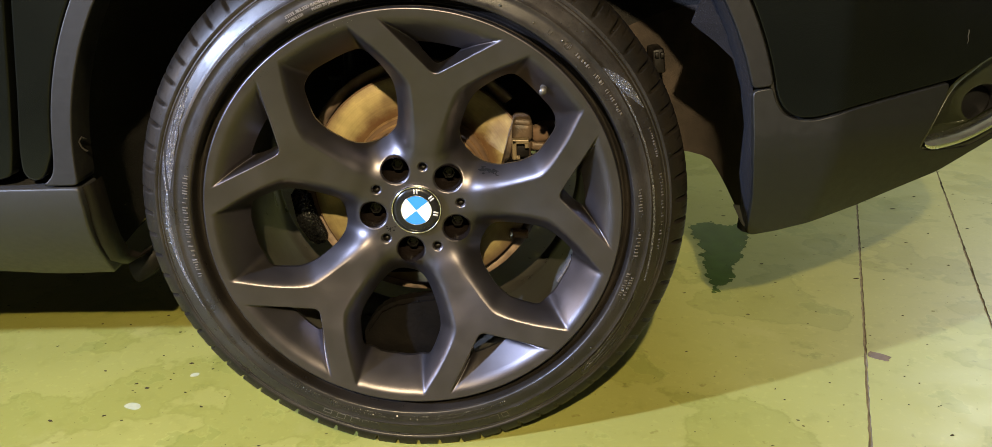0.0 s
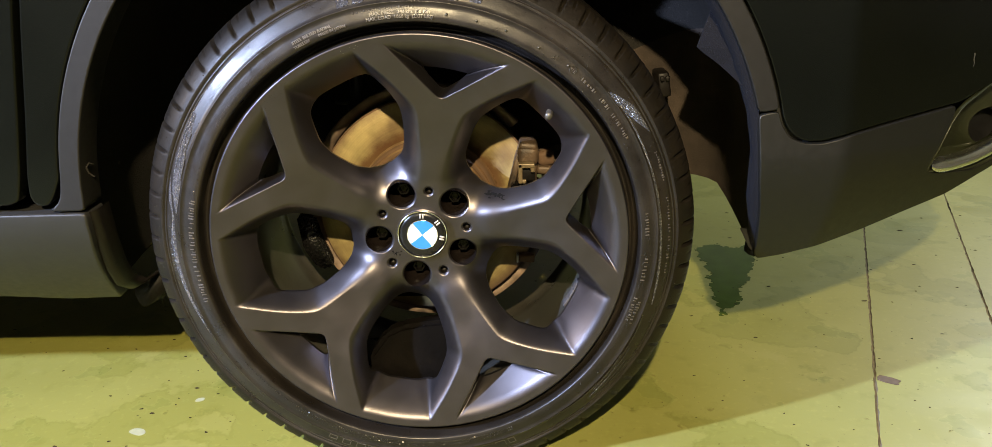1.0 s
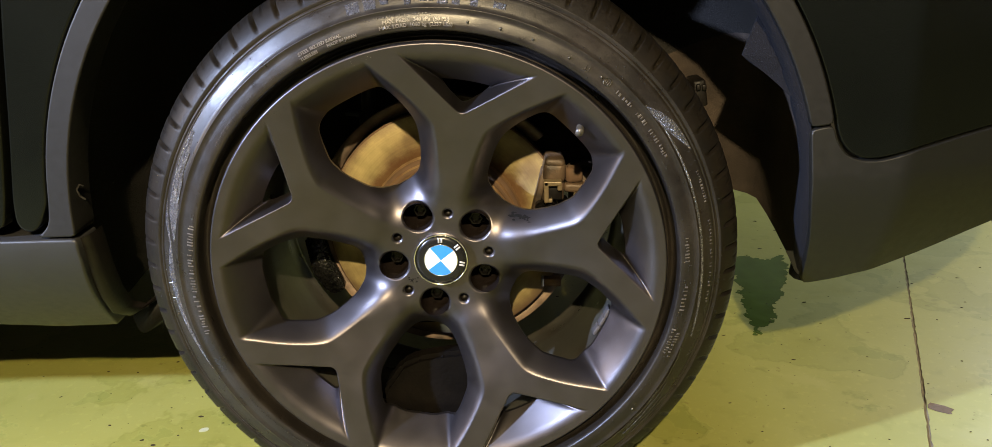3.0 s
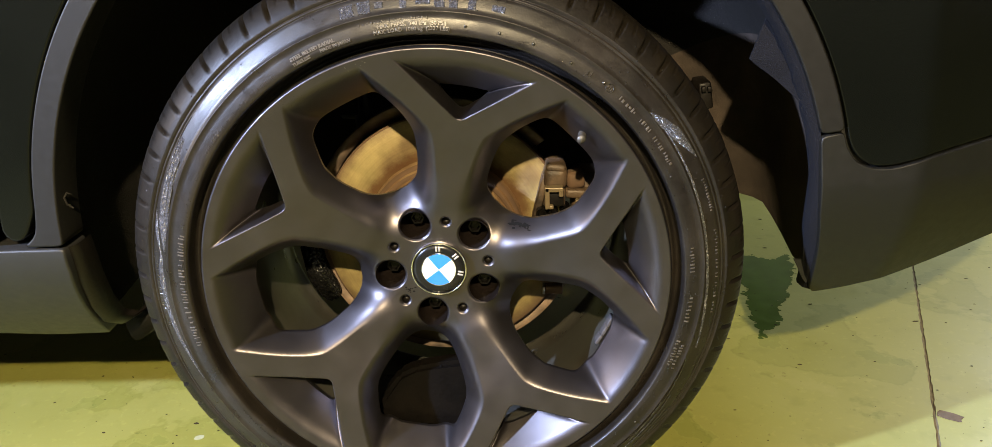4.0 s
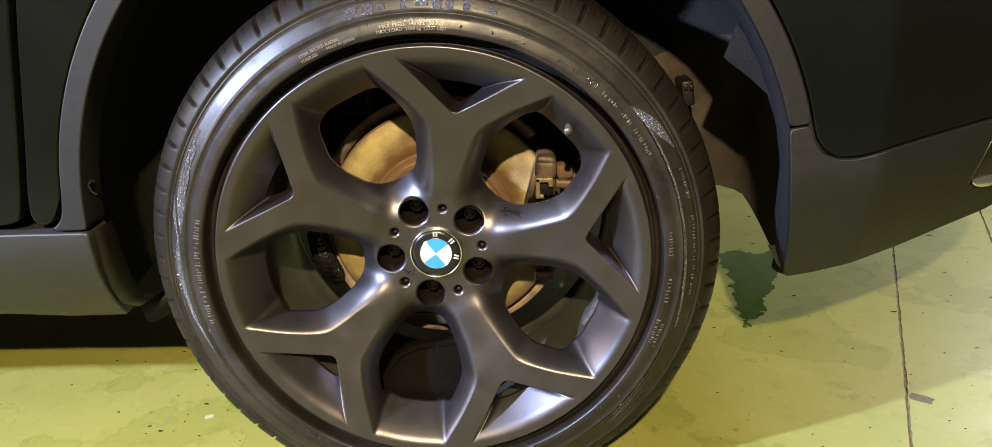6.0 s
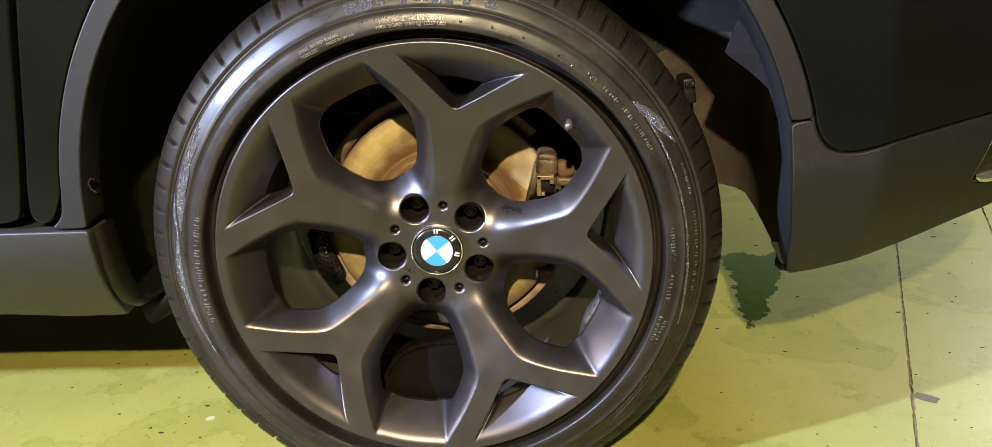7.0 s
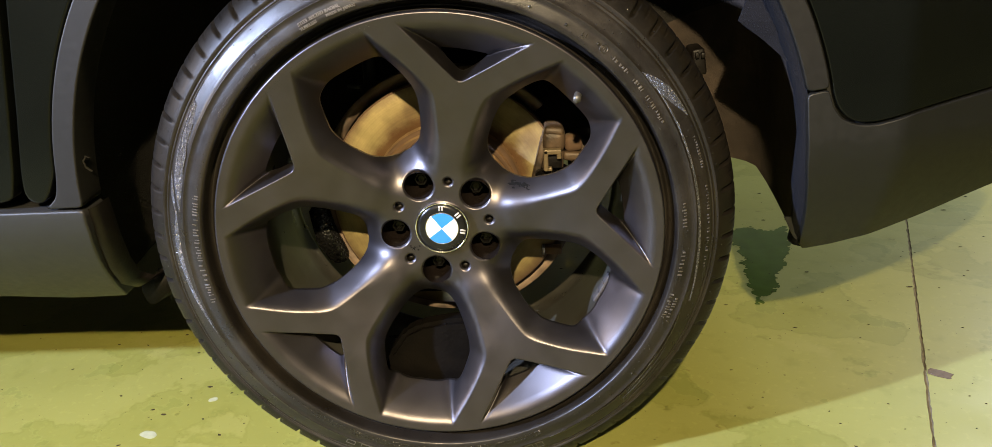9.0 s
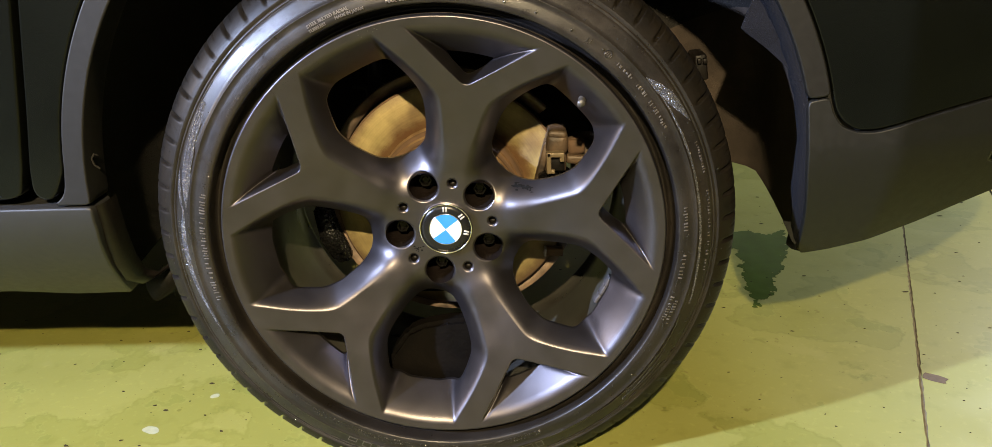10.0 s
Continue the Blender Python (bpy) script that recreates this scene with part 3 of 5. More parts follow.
# wheel arch liner, felt, sill end, bracket
def liner():
    """Curved lining of the wheel well with a closed back; its two lower ends follow the panels' edges."""
    verts, faces = [], []
    rings = [(0.040, 1), (0.050, 1), (0.065, 1), (0.09, 1), (0.12, 1), (0.16, 1), (0.20, 1), (0.24, 0.998), (0.27, 0.99), (0.30, 0.975), (0.325, 0.95), (0.345, 0.91), (0.358, 0.86), (0.365, 0.78), (0.368, 0.6), (0.37, 0.3), (0.37, 0.02)]
    n = 110
    for near, shrink in rings:
        y = deep_y = near + 0.22 * max(0.0, near - 0.2)
        low_z = float(np.interp(near, [0.03, 0.05, 0.10, 0.2, 0.25, 0.30, 0.6], [0.41, 0.36, 0.293, 0.294, 0.316, 0.339, 0.340]))
        low_l = float(np.interp(y, [0.03, 0.05, 0.11, 0.15, 0.23, 0.30, 0.6], [0.41, 0.345, 0.275, 0.252, 0.262, 0.29, 0.30]))
        cz, r0 = ARCH[1], 0.447
        for i in range(n + 1):
            s = i / n
            y = deep_y - min(1.0, max(0.0, (0.32 - s) / 0.08)) * float(np.interp(near, [0.20, 0.30, 0.37], [0.0, 0.040, 0.082]))
            low_r = low_z - 0.33 * (y - near)
            if s < 0.18:
                p = (r0 + 0.20 * (cz - low_r) * (1 - s / 0.18), low_r - cz + (cz - low_r) * s / 0.18)
            elif s > 0.82:
                p = (-r0 - 0.20 * (cz - low_l) * (s - 0.82) / 0.18, (low_l - cz) * (s - 0.82) / 0.18)
            else:
                a = math.pi * (s - 0.18) / 0.64
                p = (r0 * math.cos(a), r0 * math.sin(a))
            deep = min(1, max(0, y - 0.06) * 6) * 0.005
            z = p[1] * (shrink if p[1] > 0 else 1)
            verts.append((ARCH[0] + p[0] * shrink + deep * math.sin(9 * s + 20 * y), y, cz + z))
    for q in range(len(rings) - 1):
        for i in range(n):
            faces.append((q * (n + 1) + i, q * (n + 1) + i + 1, (q + 1) * (n + 1) + i + 1, (q + 1) * (n + 1) + i))
    # above this the rear side is blackened too: shade put into the colour
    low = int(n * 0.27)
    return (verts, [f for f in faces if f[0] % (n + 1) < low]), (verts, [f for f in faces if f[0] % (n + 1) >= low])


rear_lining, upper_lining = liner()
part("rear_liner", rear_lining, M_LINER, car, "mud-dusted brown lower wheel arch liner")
# felt in front of the wheel; at the upper rear its black stands for shade
part("upper_liner", upper_lining, M_FELTBLACK, car, "black felt wheel arch liner with dust grains, its rear upper part blackened for shade")


def felt_flap():
    """Fuzzy liner edge that follows the arch at the rear and ends in a torn fold."""
    verts, faces = [], []
    path = arc(0.432, 50, 6, 26) + [(0.4365, 0.43), (0.442, 0.39), (0.4525, 0.345), (0.4605, 0.305), (0.4640, 0.287)]
    rnd = random.Random(3)
    prof = [(0.004, 0.016), (0.000, 0.018), (-0.004, 0.026), (-0.006, 0.038), (-0.004, 0.050)]
    for i, (x, z) in enumerate(path):
        y0 = float(body_y(max(x, 0.31), z)) - 0.012
        for d, y in prof:
            verts.append((x + d + rnd.uniform(-0.0012, 0.0012), y0 + y + rnd.uniform(-0.001, 0.001), z + rnd.uniform(-0.001, 0.001)))
    k = len(prof)
    for i in range(len(path) - 1):
        for q in range(k - 1):
            faces.append((i * k + q, i * k + q + 1, (i + 1) * k + q + 1, (i + 1) * k + q))
    return verts, faces


felt = part("felt_edge", felt_flap(), M_FELT, car, "fuzzy blue-grey felt liner edge")


def torn_fold():
    bm = bmesh.new()
    pts = [(0.3742, 0.050, 0.6431), (0.3583, 0.056, 0.5913), (0.3640, 0.056, 0.5858), (0.3707, 0.055, 0.5806), (0.3800, 0.053, 0.5742), (0.3885, 0.050, 0.5672), (0.3975, 0.046, 0.5590), (0.4090, 0.040, 0.5480), (0.4185, 0.034, 0.5390), (0.4200, 0.034, 0.5560), (0.4090, 0.036, 0.5896), (0.3950, 0.042, 0.6299)]
    f = bm.faces.new([bm.verts.new(p) for p in pts])
    r = bmesh.ops.extrude_face_region(bm, geom=[f])
    for v in r["geom"]:
        if isinstance(v, bmesh.types.BMVert):
            v.co.y += 0.004
    return bm


def torn_tip():
    """Ragged black corner of the liner that hangs beside the bumper's foot."""
    return plate([(0.4400, 0.3330), (0.4490, 0.3320), (0.4580, 0.3390), (0.4625, 0.3180), (0.4590, 0.2990), (0.4545, 0.3040), (0.4490, 0.3150), (0.4450, 0.3235)], 0.096, 0.100, 0.0008)


part("torn_liner_tip", torn_tip(), M_BLACK, car, "ragged black corner of the liner", smooth=False)
part("torn_felt_fold", torn_fold(), M_FELT, car, "folded corner of blue-grey felt", smooth=False)


hook = tube([(-0.4185, 0.030, 0.4500), (-0.4225, 0.026, 0.4560), (-0.4245, 0.026, 0.4640), (-0.4215, 0.028, 0.4690), (-0.4180, 0.032, 0.4660)], 0.0013, 8)
part("liner_hook", hook, M_FELTBLACK, car, "small bent hook of the liner edge")


def liner_dust():
    """Pale dust grains caught in the felt in front of the wheel."""
    rnd = random.Random(52)
    verts, faces = [], []
    for _ in range(240):
        y, z = rnd.uniform(0.07, 0.33), rnd.uniform(0.27, 0.62)
        dz = z - ARCH[1]
        x = ARCH[0] - (math.sqrt(0.447 ** 2 - dz * dz) if dz > 0 else 0.447 - 0.20 * dz) + 0.0065
        s, o = rnd.choice((0.0003, 0.0004, 0.0006)), len(verts)
        verts += [(x, y - s, z - s), (x, y + s, z - 0.6 * s), (x, y + 0.7 * s, z + s), (x, y - s, z + 0.8 * s), (x + 0.8 * s, y, z)]
        faces += [(o, o + 1, o + 4), (o + 1, o + 2, o + 4), (o + 2, o + 3, o + 4), (o + 3, o, o + 4)]
    return verts, faces


tagged(part("liner_dust", liner_dust(), M_TRIMPALE, car, smooth=False), "pale dust grains in the black felt", kind="stuff")


def felt_nub():
    bm = bmesh.new()
    bmesh.ops.create_icosphere(bm, subdivisions=2, radius=1.0, matrix=pose(0.4240, 0.022, 0.5560, 0, 12, 0) @ Matrix.Diagonal((0.0042, 0.0040, 0.0085, 1)))
    box(bm, (0.003, 0.004, 0.011), (0.4255, 0.021, 0.5440), (0, -14, 0), 0.001)
    return bm


part("felt_nub", felt_nub(), M_FELT, car, "frayed nub on the felt edge")


def sill_end():
    """Black lip that closes the sill towards the wheel and turns inwards at its foot."""
    path = [(-0.4275, 0.022, 0.404), (-0.428, 0.026, 0.39), (-0.434, 0.045, 0.345), (-0.443, 0.075, 0.300), (-0.452, 0.112, 0.262), (-0.452, 0.150, 0.240), (-0.436, 0.19, 0.243), (-0.415, 0.23, 0.258), (-0.385, 0.28, 0.285)]
    prof = [(-0.006, 0.002, 0.0), (-0.001, -0.002, 0.001), (0.006, 0.000, 0.003), (0.010, 0.006, 0.005), (0.011, 0.03, 0.006)]
    verts, faces, k = [], [], 5
    for x, y, z in path:
        for dx, dy, dz in prof:
            verts.append((x + dx, y + dy, z + dz))
    for i in range(len(path) - 1):
        for q in range(k - 1):
            faces.append((i * k + q, i * k + q + 1, (i + 1) * k + q + 1, (i + 1) * k + q))
    return verts, faces


part("sill_end", sill_end(), M_DARK, car, "black plastic end lip of the sill")


def jack_bracket():
    """Bent plate with a rounded foot that hangs below the sill's end."""
    bm = bmesh.new()
    pts = [(-0.425, 0.256), (-0.455, 0.236), (-0.473, 0.222), (-0.4755, 0.212), (-0.471, 0.195), (-0.465, 0.188), (-0.457, 0.190), (-0.425, 0.218)]
    f = bm.faces.new([bm.verts.new((x, 0.198, z)) for x, z in pts])
    r = bmesh.ops.extrude_face_region(bm, geom=[f])
    for v in r["geom"]:
        if isinstance(v, bmesh.types.BMVert):
            v.co.y += 0.035
            v.co.x += 0.012
    bmesh.ops.bevel(bm, geom=list(bm.edges), offset=0.002, segments=2, affect="EDGES")
    return bm


part("underbody_bracket", jack_bracket(), M_BRACKET, car, "dark bent underbody bracket")


def bristles():
    """Frayed black brush hairs that hang behind the bracket."""
    rnd = random.Random(41)
    verts, faces = [], []
    for _ in range(130):
        s = rnd.random()
        x, z = -0.462 + 0.050 * s, 0.222 - 0.030 * s + rnd.uniform(-0.006, 0.012)
        y, l = 0.225 + rnd.uniform(-0.012, 0.012), rnd.uniform(0.012, 0.034)
        dx, o = rnd.uniform(-0.5, 0.5) * l, len(verts)
        w = rnd.uniform(0.0004, 0.0008)
        verts += [(x - w, y, z), (x + w, y - w, z), (x, y + w, z), (x + dx, y + rnd.uniform(-0.3, 0.3) * l, z - l)]
        faces += [(o, o + 1, o + 3), (o + 1, o + 2, o + 3), (o + 2, o, o + 3)]
    return verts, faces


part("brush_seal", bristles(), M_BRACKET, car, "frayed black brush seal under the sill")


def liner_bracket():
    bm = bmesh.new()
    box(bm, (0.018, 0.05, 0.038), (0.360, 0.295, 0.506), (0, -8, 0), 0.003)
    for i in range(2):
        box(bm, (0.006, 0.006, 0.008), (0.356 + 0.008 * i, 0.268, 0.516), (0, -8, 0), 0.001)
    return bm


part("liner_clip", liner_bracket(), M_DARK, car, "black plastic clip on the liner")


def core():
    """Inner body: floor pan, tail and the closed upper body with rounded shoulders and a tapering roof."""
    bm = bmesh.new()
    box(bm, (3.2, 1.60, 0.80), (-2.09, 1.00, 0.62), bevel=0.05, seg=4)
    box(bm, (0.42, 1.45, 0.60), (0.74, 1.08, 0.76), bevel=0.06, seg=4)
    box(bm, (1.0, 1.0, 0.66), (0.0, 1.10, 0.64), bevel=0.02)
    rows = []
    stations = [(-3.68, 0.24, 0.98), (-3.60, 0.10, 1.03), (-3.2, 0.05, 1.07), (-2.6, 0.03, 1.13), (-2.25, 0.03, 1.20), (-1.9, 0.03, 1.42), (-1.5, 0.03, 1.60), (-1.0, 0.03, 1.67), (-0.3, 0.03, 1.67), (0.3, 0.04, 1.60),
                (0.62, 0.06, 1.45), (0.85, 0.12, 1.20), (0.93, 0.20, 1.00)]
    for x, inset, top in stations:
        y0, y1, z0 = 0.012 + inset, 1.90 - inset, 0.93
        lean = 0.30 * max(0.0, top - 1.15)
        half = [(y0, z0), (y0 + 0.01, z0 + 0.4 * (min(top, 1.05) - z0)), (y0 + 0.04, min(top - 0.02, 1.06)), (y0 + 0.06 + lean * 0.8, top - 0.06), (y0 + 0.14 + lean, top - 0.01), (y0 + 0.35 + lean, top)]
        ring = half + [(y0 + y1 - y, z) for y, z in reversed(half)]
        rows.append([bm.verts.new((x, y, z)) for y, z in ring])
    for a, b in zip(rows, rows[1:]):
        for k in range(len(a) - 1):
            bm.faces.new((a[k], a[k + 1], b[k + 1], b[k]))
        bm.faces.new((a[-1], a[0], b[0], b[-1]))
    bm.faces.new(rows[0])
    bm.faces.new(rows[-1])
    return bm


part("body_shell", core(), M_PAINT, car, "plain black inner body shell")

# ---- wheel ----
SPOKE0 = 79.4
wheel_profile_r = [0.000, 0.046, 0.060, 0.075, 0.092, 0.135, 0.170, 0.200, 0.235, 0.260, 0.266, 0.2690, 0.2705, 0.2715]
wheel_profile_y = [0.0500, 0.0500, 0.0492, 0.0446, 0.0402, 0.0312, 0.0208, 0.0135, 0.0065, 0.0020, 0.0008, 0.0002, 0.0010, 0.0040]
SPOKE_HALF = [(0.0, 0.0110), (0.06, 0.0125), (0.10, 0.0135), (0.125, 0.0170), (0.148, 0.0210), (0.163, 0.0245), (0.173, 0.0280), (0.181, 0.0345), (0.190, 0.0445), (0.2115, 0.0715), (0.2335, 0.1070),
              (0.250, 0.1340), (0.30, 0.136), (0.275, 0.1125), (0.2527, 0.0830), (0.245, 0.0732), (0.2129, 0.0310), (0.201, 0.0160), (0.1945, 0.0085), (0.1920, 0.0030)]
WINDOW_HALF = [(0.1018, 0.0), (0.1020, 0.0095), (0.1072, 0.0235), (0.1185, 0.0350), (0.1330, 0.0437), (0.1460, 0.0502), (0.1585, 0.0545), (0.1710, 0.0565), (0.1840, 0.0550), (0.1980, 0.0520), (0.2120, 0.0470), (0.2200, 0.0380), (0.2238, 0.0230), (0.2245, 0.0)]
LUG_R, PIN_R = 0.0180, 0.0052


def ease(x):
    x = np.clip(x, 0, 1)
    return x * x * (3 - 2 * x)


def face_y(r):
    """Depth of the wheel's front, with the corners of its profile rounded."""
    grid = np.linspace(0.0, 0.30, 1201)
    y = np.interp(grid, wheel_profile_r, wheel_profile_y)
    for width in (51, 45):
        soft = np.convolve(np.pad(y, width // 2, mode="edge"), np.ones(width) / width, "valid")
        blend = np.clip((0.250 - grid) / 0.02, 0, 1)
        y = soft * blend + y * (1 - blend)
    return np.interp(r, grid, y)


def softened(field, spans):
    """Moving averages along radius (0) and angle (1) of a field that repeats five times round the wheel."""
    wide, per = np.concatenate([field] * 3, 1), field.shape[1]
    for axis, span in spans:
        pad = [(0, 0), (0, 0)]
        pad[axis] = (span // 2 + 1, span // 2)
        full = np.cumsum(np.pad(wide, pad, mode="edge"), axis)
        hi, lo = np.take(full, range(span, full.shape[axis]), axis), np.take(full, range(full.shape[axis] - span), axis)
        wide = (hi - lo) / span
    return wide[:, per:2 * per]


def wheel_face():
    per, nr = 300, 270
    A = np.arange(per) / per * 72.0 - 36.0
    R = np.linspace(0.031, 0.2715, nr)
    RR, AA = np.meshgrid(R, np.radians(A), indexing="ij")
    X, Y = RR * np.cos(AA), RR * np.abs(np.sin(AA))
    outline = np.array(SPOKE_HALF + [(x, -y) for x, y in reversed(SPOKE_HALF)])
    for _ in range(4):
        after = np.roll(outline, -1, 0)
        outline = np.stack([0.75 * outline + 0.25 * after, 0.25 * outline + 0.75 * after], 1).reshape(-1, 2)
    d = polygon_distance(X, Y, outline)
    in_v = (X > 0.19) & (Y < (X - 0.192) * 1.36 + 0.002)
    mild = softened(d, ((0, 13), (1, 17), (0, 11), (1, 13)))
    blend = ease((d - 0.002) / 0.012) * ~in_v
    d = d * (1 - blend) + mild * blend
    w = np.where(in_v, 0.006 + 0.20 * np.maximum(0, X - 0.212), 0.0215 + 0.010 * ease((0.205 - RR) / 0.05) + 0.004 * ease((0.12 - RR) / 0.05))
    us = np.stack([d / w, (RR - 0.060) / 0.043, (0.2620 - RR) / np.where(in_v, 0.036, 0.0340)])
    um = us.min(0)
    near = ease((0.130 - RR) / 0.06)
    k = 16 + (np.where(in_v, 7.0, 5.2) - 16) * ease(um)
    k = k + (2.6 - k) * near
    e = np.exp(-k * (us - um))
    u = um - np.log(e.sum(0)) / k
    pos = np.maximum(us, 0)
    soft = np.where(in_v, 0.40, 0.30) + 0.8 * near
    ridge = np.where(pos < soft, pos * pos / (2 * soft), pos - soft / 2)
    fall = np.stack([0.040 * (0.35 * ridge[0] + 0.65 * pos[0] ** 1.6), 0.040 * pos[1] ** 1.7, np.where(in_v, 0.035 * ridge[2], 0.034 * (0.74 * ridge[2] + 0.44 * pos[2] ** 2))])
    depth = face_y(RR) + (e * np.minimum(fall, 0.07)).sum(0) / e.sum(0)
    saddle = ease((0.135 - RR) / 0.035) * ease((RR - 0.058) / 0.018)
    depth = depth + 0.85 * saddle * (softened(depth, ((0, 15), (1, 37), (0, 13), (1, 31))) - depth)
    turn = radians(36) - np.abs(AA)
    hole = smooth_loop(WINDOW_HALF + [(x, -y) for x, y in reversed(WINDOW_HALF[1:-1])], 4)
    S = np.where(in_v, u - 1, -polygon_distance(RR * np.cos(turn), RR * np.sin(turn), hole) / 0.02)
    for centre, hole in ((36.0, LUG_R), (-36.0, LUG_R), (0.0, PIN_R)):
        c = radians(centre)
        far = np.hypot(RR * np.cos(AA) - 0.060 * math.cos(c), RR * np.sin(AA) - 0.060 * math.sin(c))
        S = np.maximum(S, (hole - far) / 0.02)
        depth = depth + 0.0022 * np.clip(1 - (far - hole) / 0.0028, 0, 1) ** 2
    full = np.concatenate([AA + radians(SPOKE0 + 72 * i) for i in range(5)], 1)
    depth, S, RA = np.tile(depth, (1, 5)), np.tile(S, (1, 5)), np.tile(RR, (1, 5))
    P = np.stack([RA * np.cos(full), depth, HUB + RA * np.sin(full)], -1)
    return clipped(P, S, (0, 0.005, 0), wrap=True)


wheel = part("wheel", merge(wheel_face(), lathe([(0.2715, 0.004), (0.2715, 0.013), (0.262, 0.016)], 240)), M_RIM, car, "satin anthracite alloy wheel with five double spokes")
part("barrel", lathe([(0.262, 0.016), (0.252, 0.030), (0.2475, 0.05), (0.243, 0.075), (0.238, 0.13), (0.237, 0.20), (0.2378, 0.236), (0.2350, 0.239), (0.2335, 0.243), (0.2350, 0.246), (0.2400, 0.248), (0.2440, 0.256), (0.2470, 0.257), (0.2480, 0.254)], 200), M_BARREL, wheel, "dusty grey inner barrel")


# tyre
TYRE = [(0.264, 0.021), (0.2705, 0.0185), (0.2725, 0.0235), (0.2740, 0.0260), (0.2758, 0.0262), (0.2772, 0.0240), (0.2785, 0.0212), (0.2800, 0.0205), (0.2814, 0.0200), (0.2828, 0.0130),
        (0.2836, 0.0010), (0.2846, -0.0036), (0.2864, -0.0050), (0.2920, -0.0046), (0.3000, -0.0025), (0.3064, -0.0003), (0.3072, -0.0014), (0.3082, -0.0010), (0.3090, 0.0008),
        (0.3130, 0.0023), (0.3190, 0.0049), (0.3245, 0.0077), (0.3272, 0.0092), (0.3278, 0.0106), (0.3286, 0.0108), (0.3292, 0.0098), (0.3310, 0.0112), (0.3316, 0.0132), (0.3324, 0.0134),
        (0.3330, 0.0122), (0.3362, 0.0126), (0.3405, 0.0148), (0.3445, 0.0176), (0.3485, 0.0213), (0.3520, 0.0254), (0.3550, 0.0300), (0.3575, 0.0355), (0.3595, 0.0420), (0.3609, 0.051),
        (0.3619, 0.066), (0.3625, 0.085), (0.3630, 0.10), (0.3635, 0.14), (0.3635, 0.20), (0.362, 0.25), (0.357, 0.282), (0.345, 0.300), (0.31, 0.312), (0.27, 0.290)]


def tyre_y(r):
    return float(np.interp(r, [p[0] for p in TYRE[:38]], [p[1] for p in TYRE[:38]]))


SLOT_PHASE = -0.04


def tyre():
    n, k = 1440, len(TYRE)
    prof = np.array(TYRE)
    r0, y0 = prof[:, 0] + 0.003 * np.clip((prof[:, 0] - 0.344) / 0.015, 0, 1), prof[:, 1]
    verts, faces = [], []
    pitch = 360 / 72
    for i in range(n):
        deg = 360 * i / n
        a = radians(deg)
        f = (deg / pitch + SLOT_PHASE) % 1.0
        g = (deg / pitch * 2 + 0.3) % 1.0
        r, y = r0.copy(), y0.copy()
        slot = max(0, 1 - (abs(f - 0.5) / 0.075) ** 4)
        thin = max(0, 1 - (abs(g - 0.5) / 0.06) ** 4)
        cut = np.where((r0 > 0.343) & (y0 < 0.27), np.clip((r0 - 0.343) / 0.004, 0, 1), 0) * slot * 0.0066
        cut += np.where((r0 > 0.3555) & (y0 < 0.27), np.clip((r0 - 0.3555) / 0.002, 0, 1), 0) * thin * 0.003
        cut += np.where((y0 > 0.071) & (y0 < 0.086), 0.006, 0)
        r = r - cut * 0.75
        y = y + cut * 0.5
        z = HUB + r * math.sin(a)
        low = np.clip((0.075 - z) / 0.075, 0, 1)
        y = y - np.where(y0 < 0.05, 0.007, 0) * low ** 2
        z = np.maximum(z, 0.0006 + 0.0)
        x = r * math.cos(a)
        verts += list(zip(x, y, z))
    for i in range(n):
        j = (i + 1) % n
        for q in range(k - 1):
            faces.append((i * k + q, j * k + q, j * k + q + 1, i * k + q + 1))
    return verts, faces


def split_tyre():
    """Dressed sidewall and dusty tread as two meshes that meet at the shoulder."""
    verts, faces = tyre()
    k, cut = len(TYRE), 30
    sets = ([f for f in faces if f[0] % k < cut], [f for f in faces if f[0] % k >= cut])
    out = []
    for group in sets:
        used = sorted({i for f in group for i in f})
        place = {v: n for n, v in enumerate(used)}
        out.append(([verts[v] for v in used], [tuple(place[i] for i in f) for f in group]))
    return out


sidewall, tread = split_tyre()
part("tyre", sidewall, M_TYRE, wheel, "wet black low-profile tyre")
part("tread", tread, M_TREAD, wheel, "dusty grooved tyre tread")


def band(a0, a1, inner, outer, n=60, lift=0.0007):
    """A raised serrated patch on the sidewall; inner and outer are radii at even steps of the angle."""
    verts, faces = [], []
    m = 4
    for i in range(n + 1):
        s = i / n
        a = radians(a0 + (a1 - a0) * s)
        ri = float(np.interp(s, np.linspace(0, 1, len(inner)), inner))
        ro = float(np.interp(s, np.linspace(0, 1, len(outer)), outer))
        for q in range(m + 1):
            r = ri + (ro - ri) * q / m
            verts.append((r * math.cos(a), tyre_y(r) - (lift if 0 < q < m else -0.0002), HUB + r * math.sin(a)))
    for i in range(n):
        for q in range(m):
            faces.append((i * (m + 1) + q, i * (m + 1) + q + 1, (i + 1) * (m + 1) + q + 1, (i + 1) * (m + 1) + q))
    return verts, faces


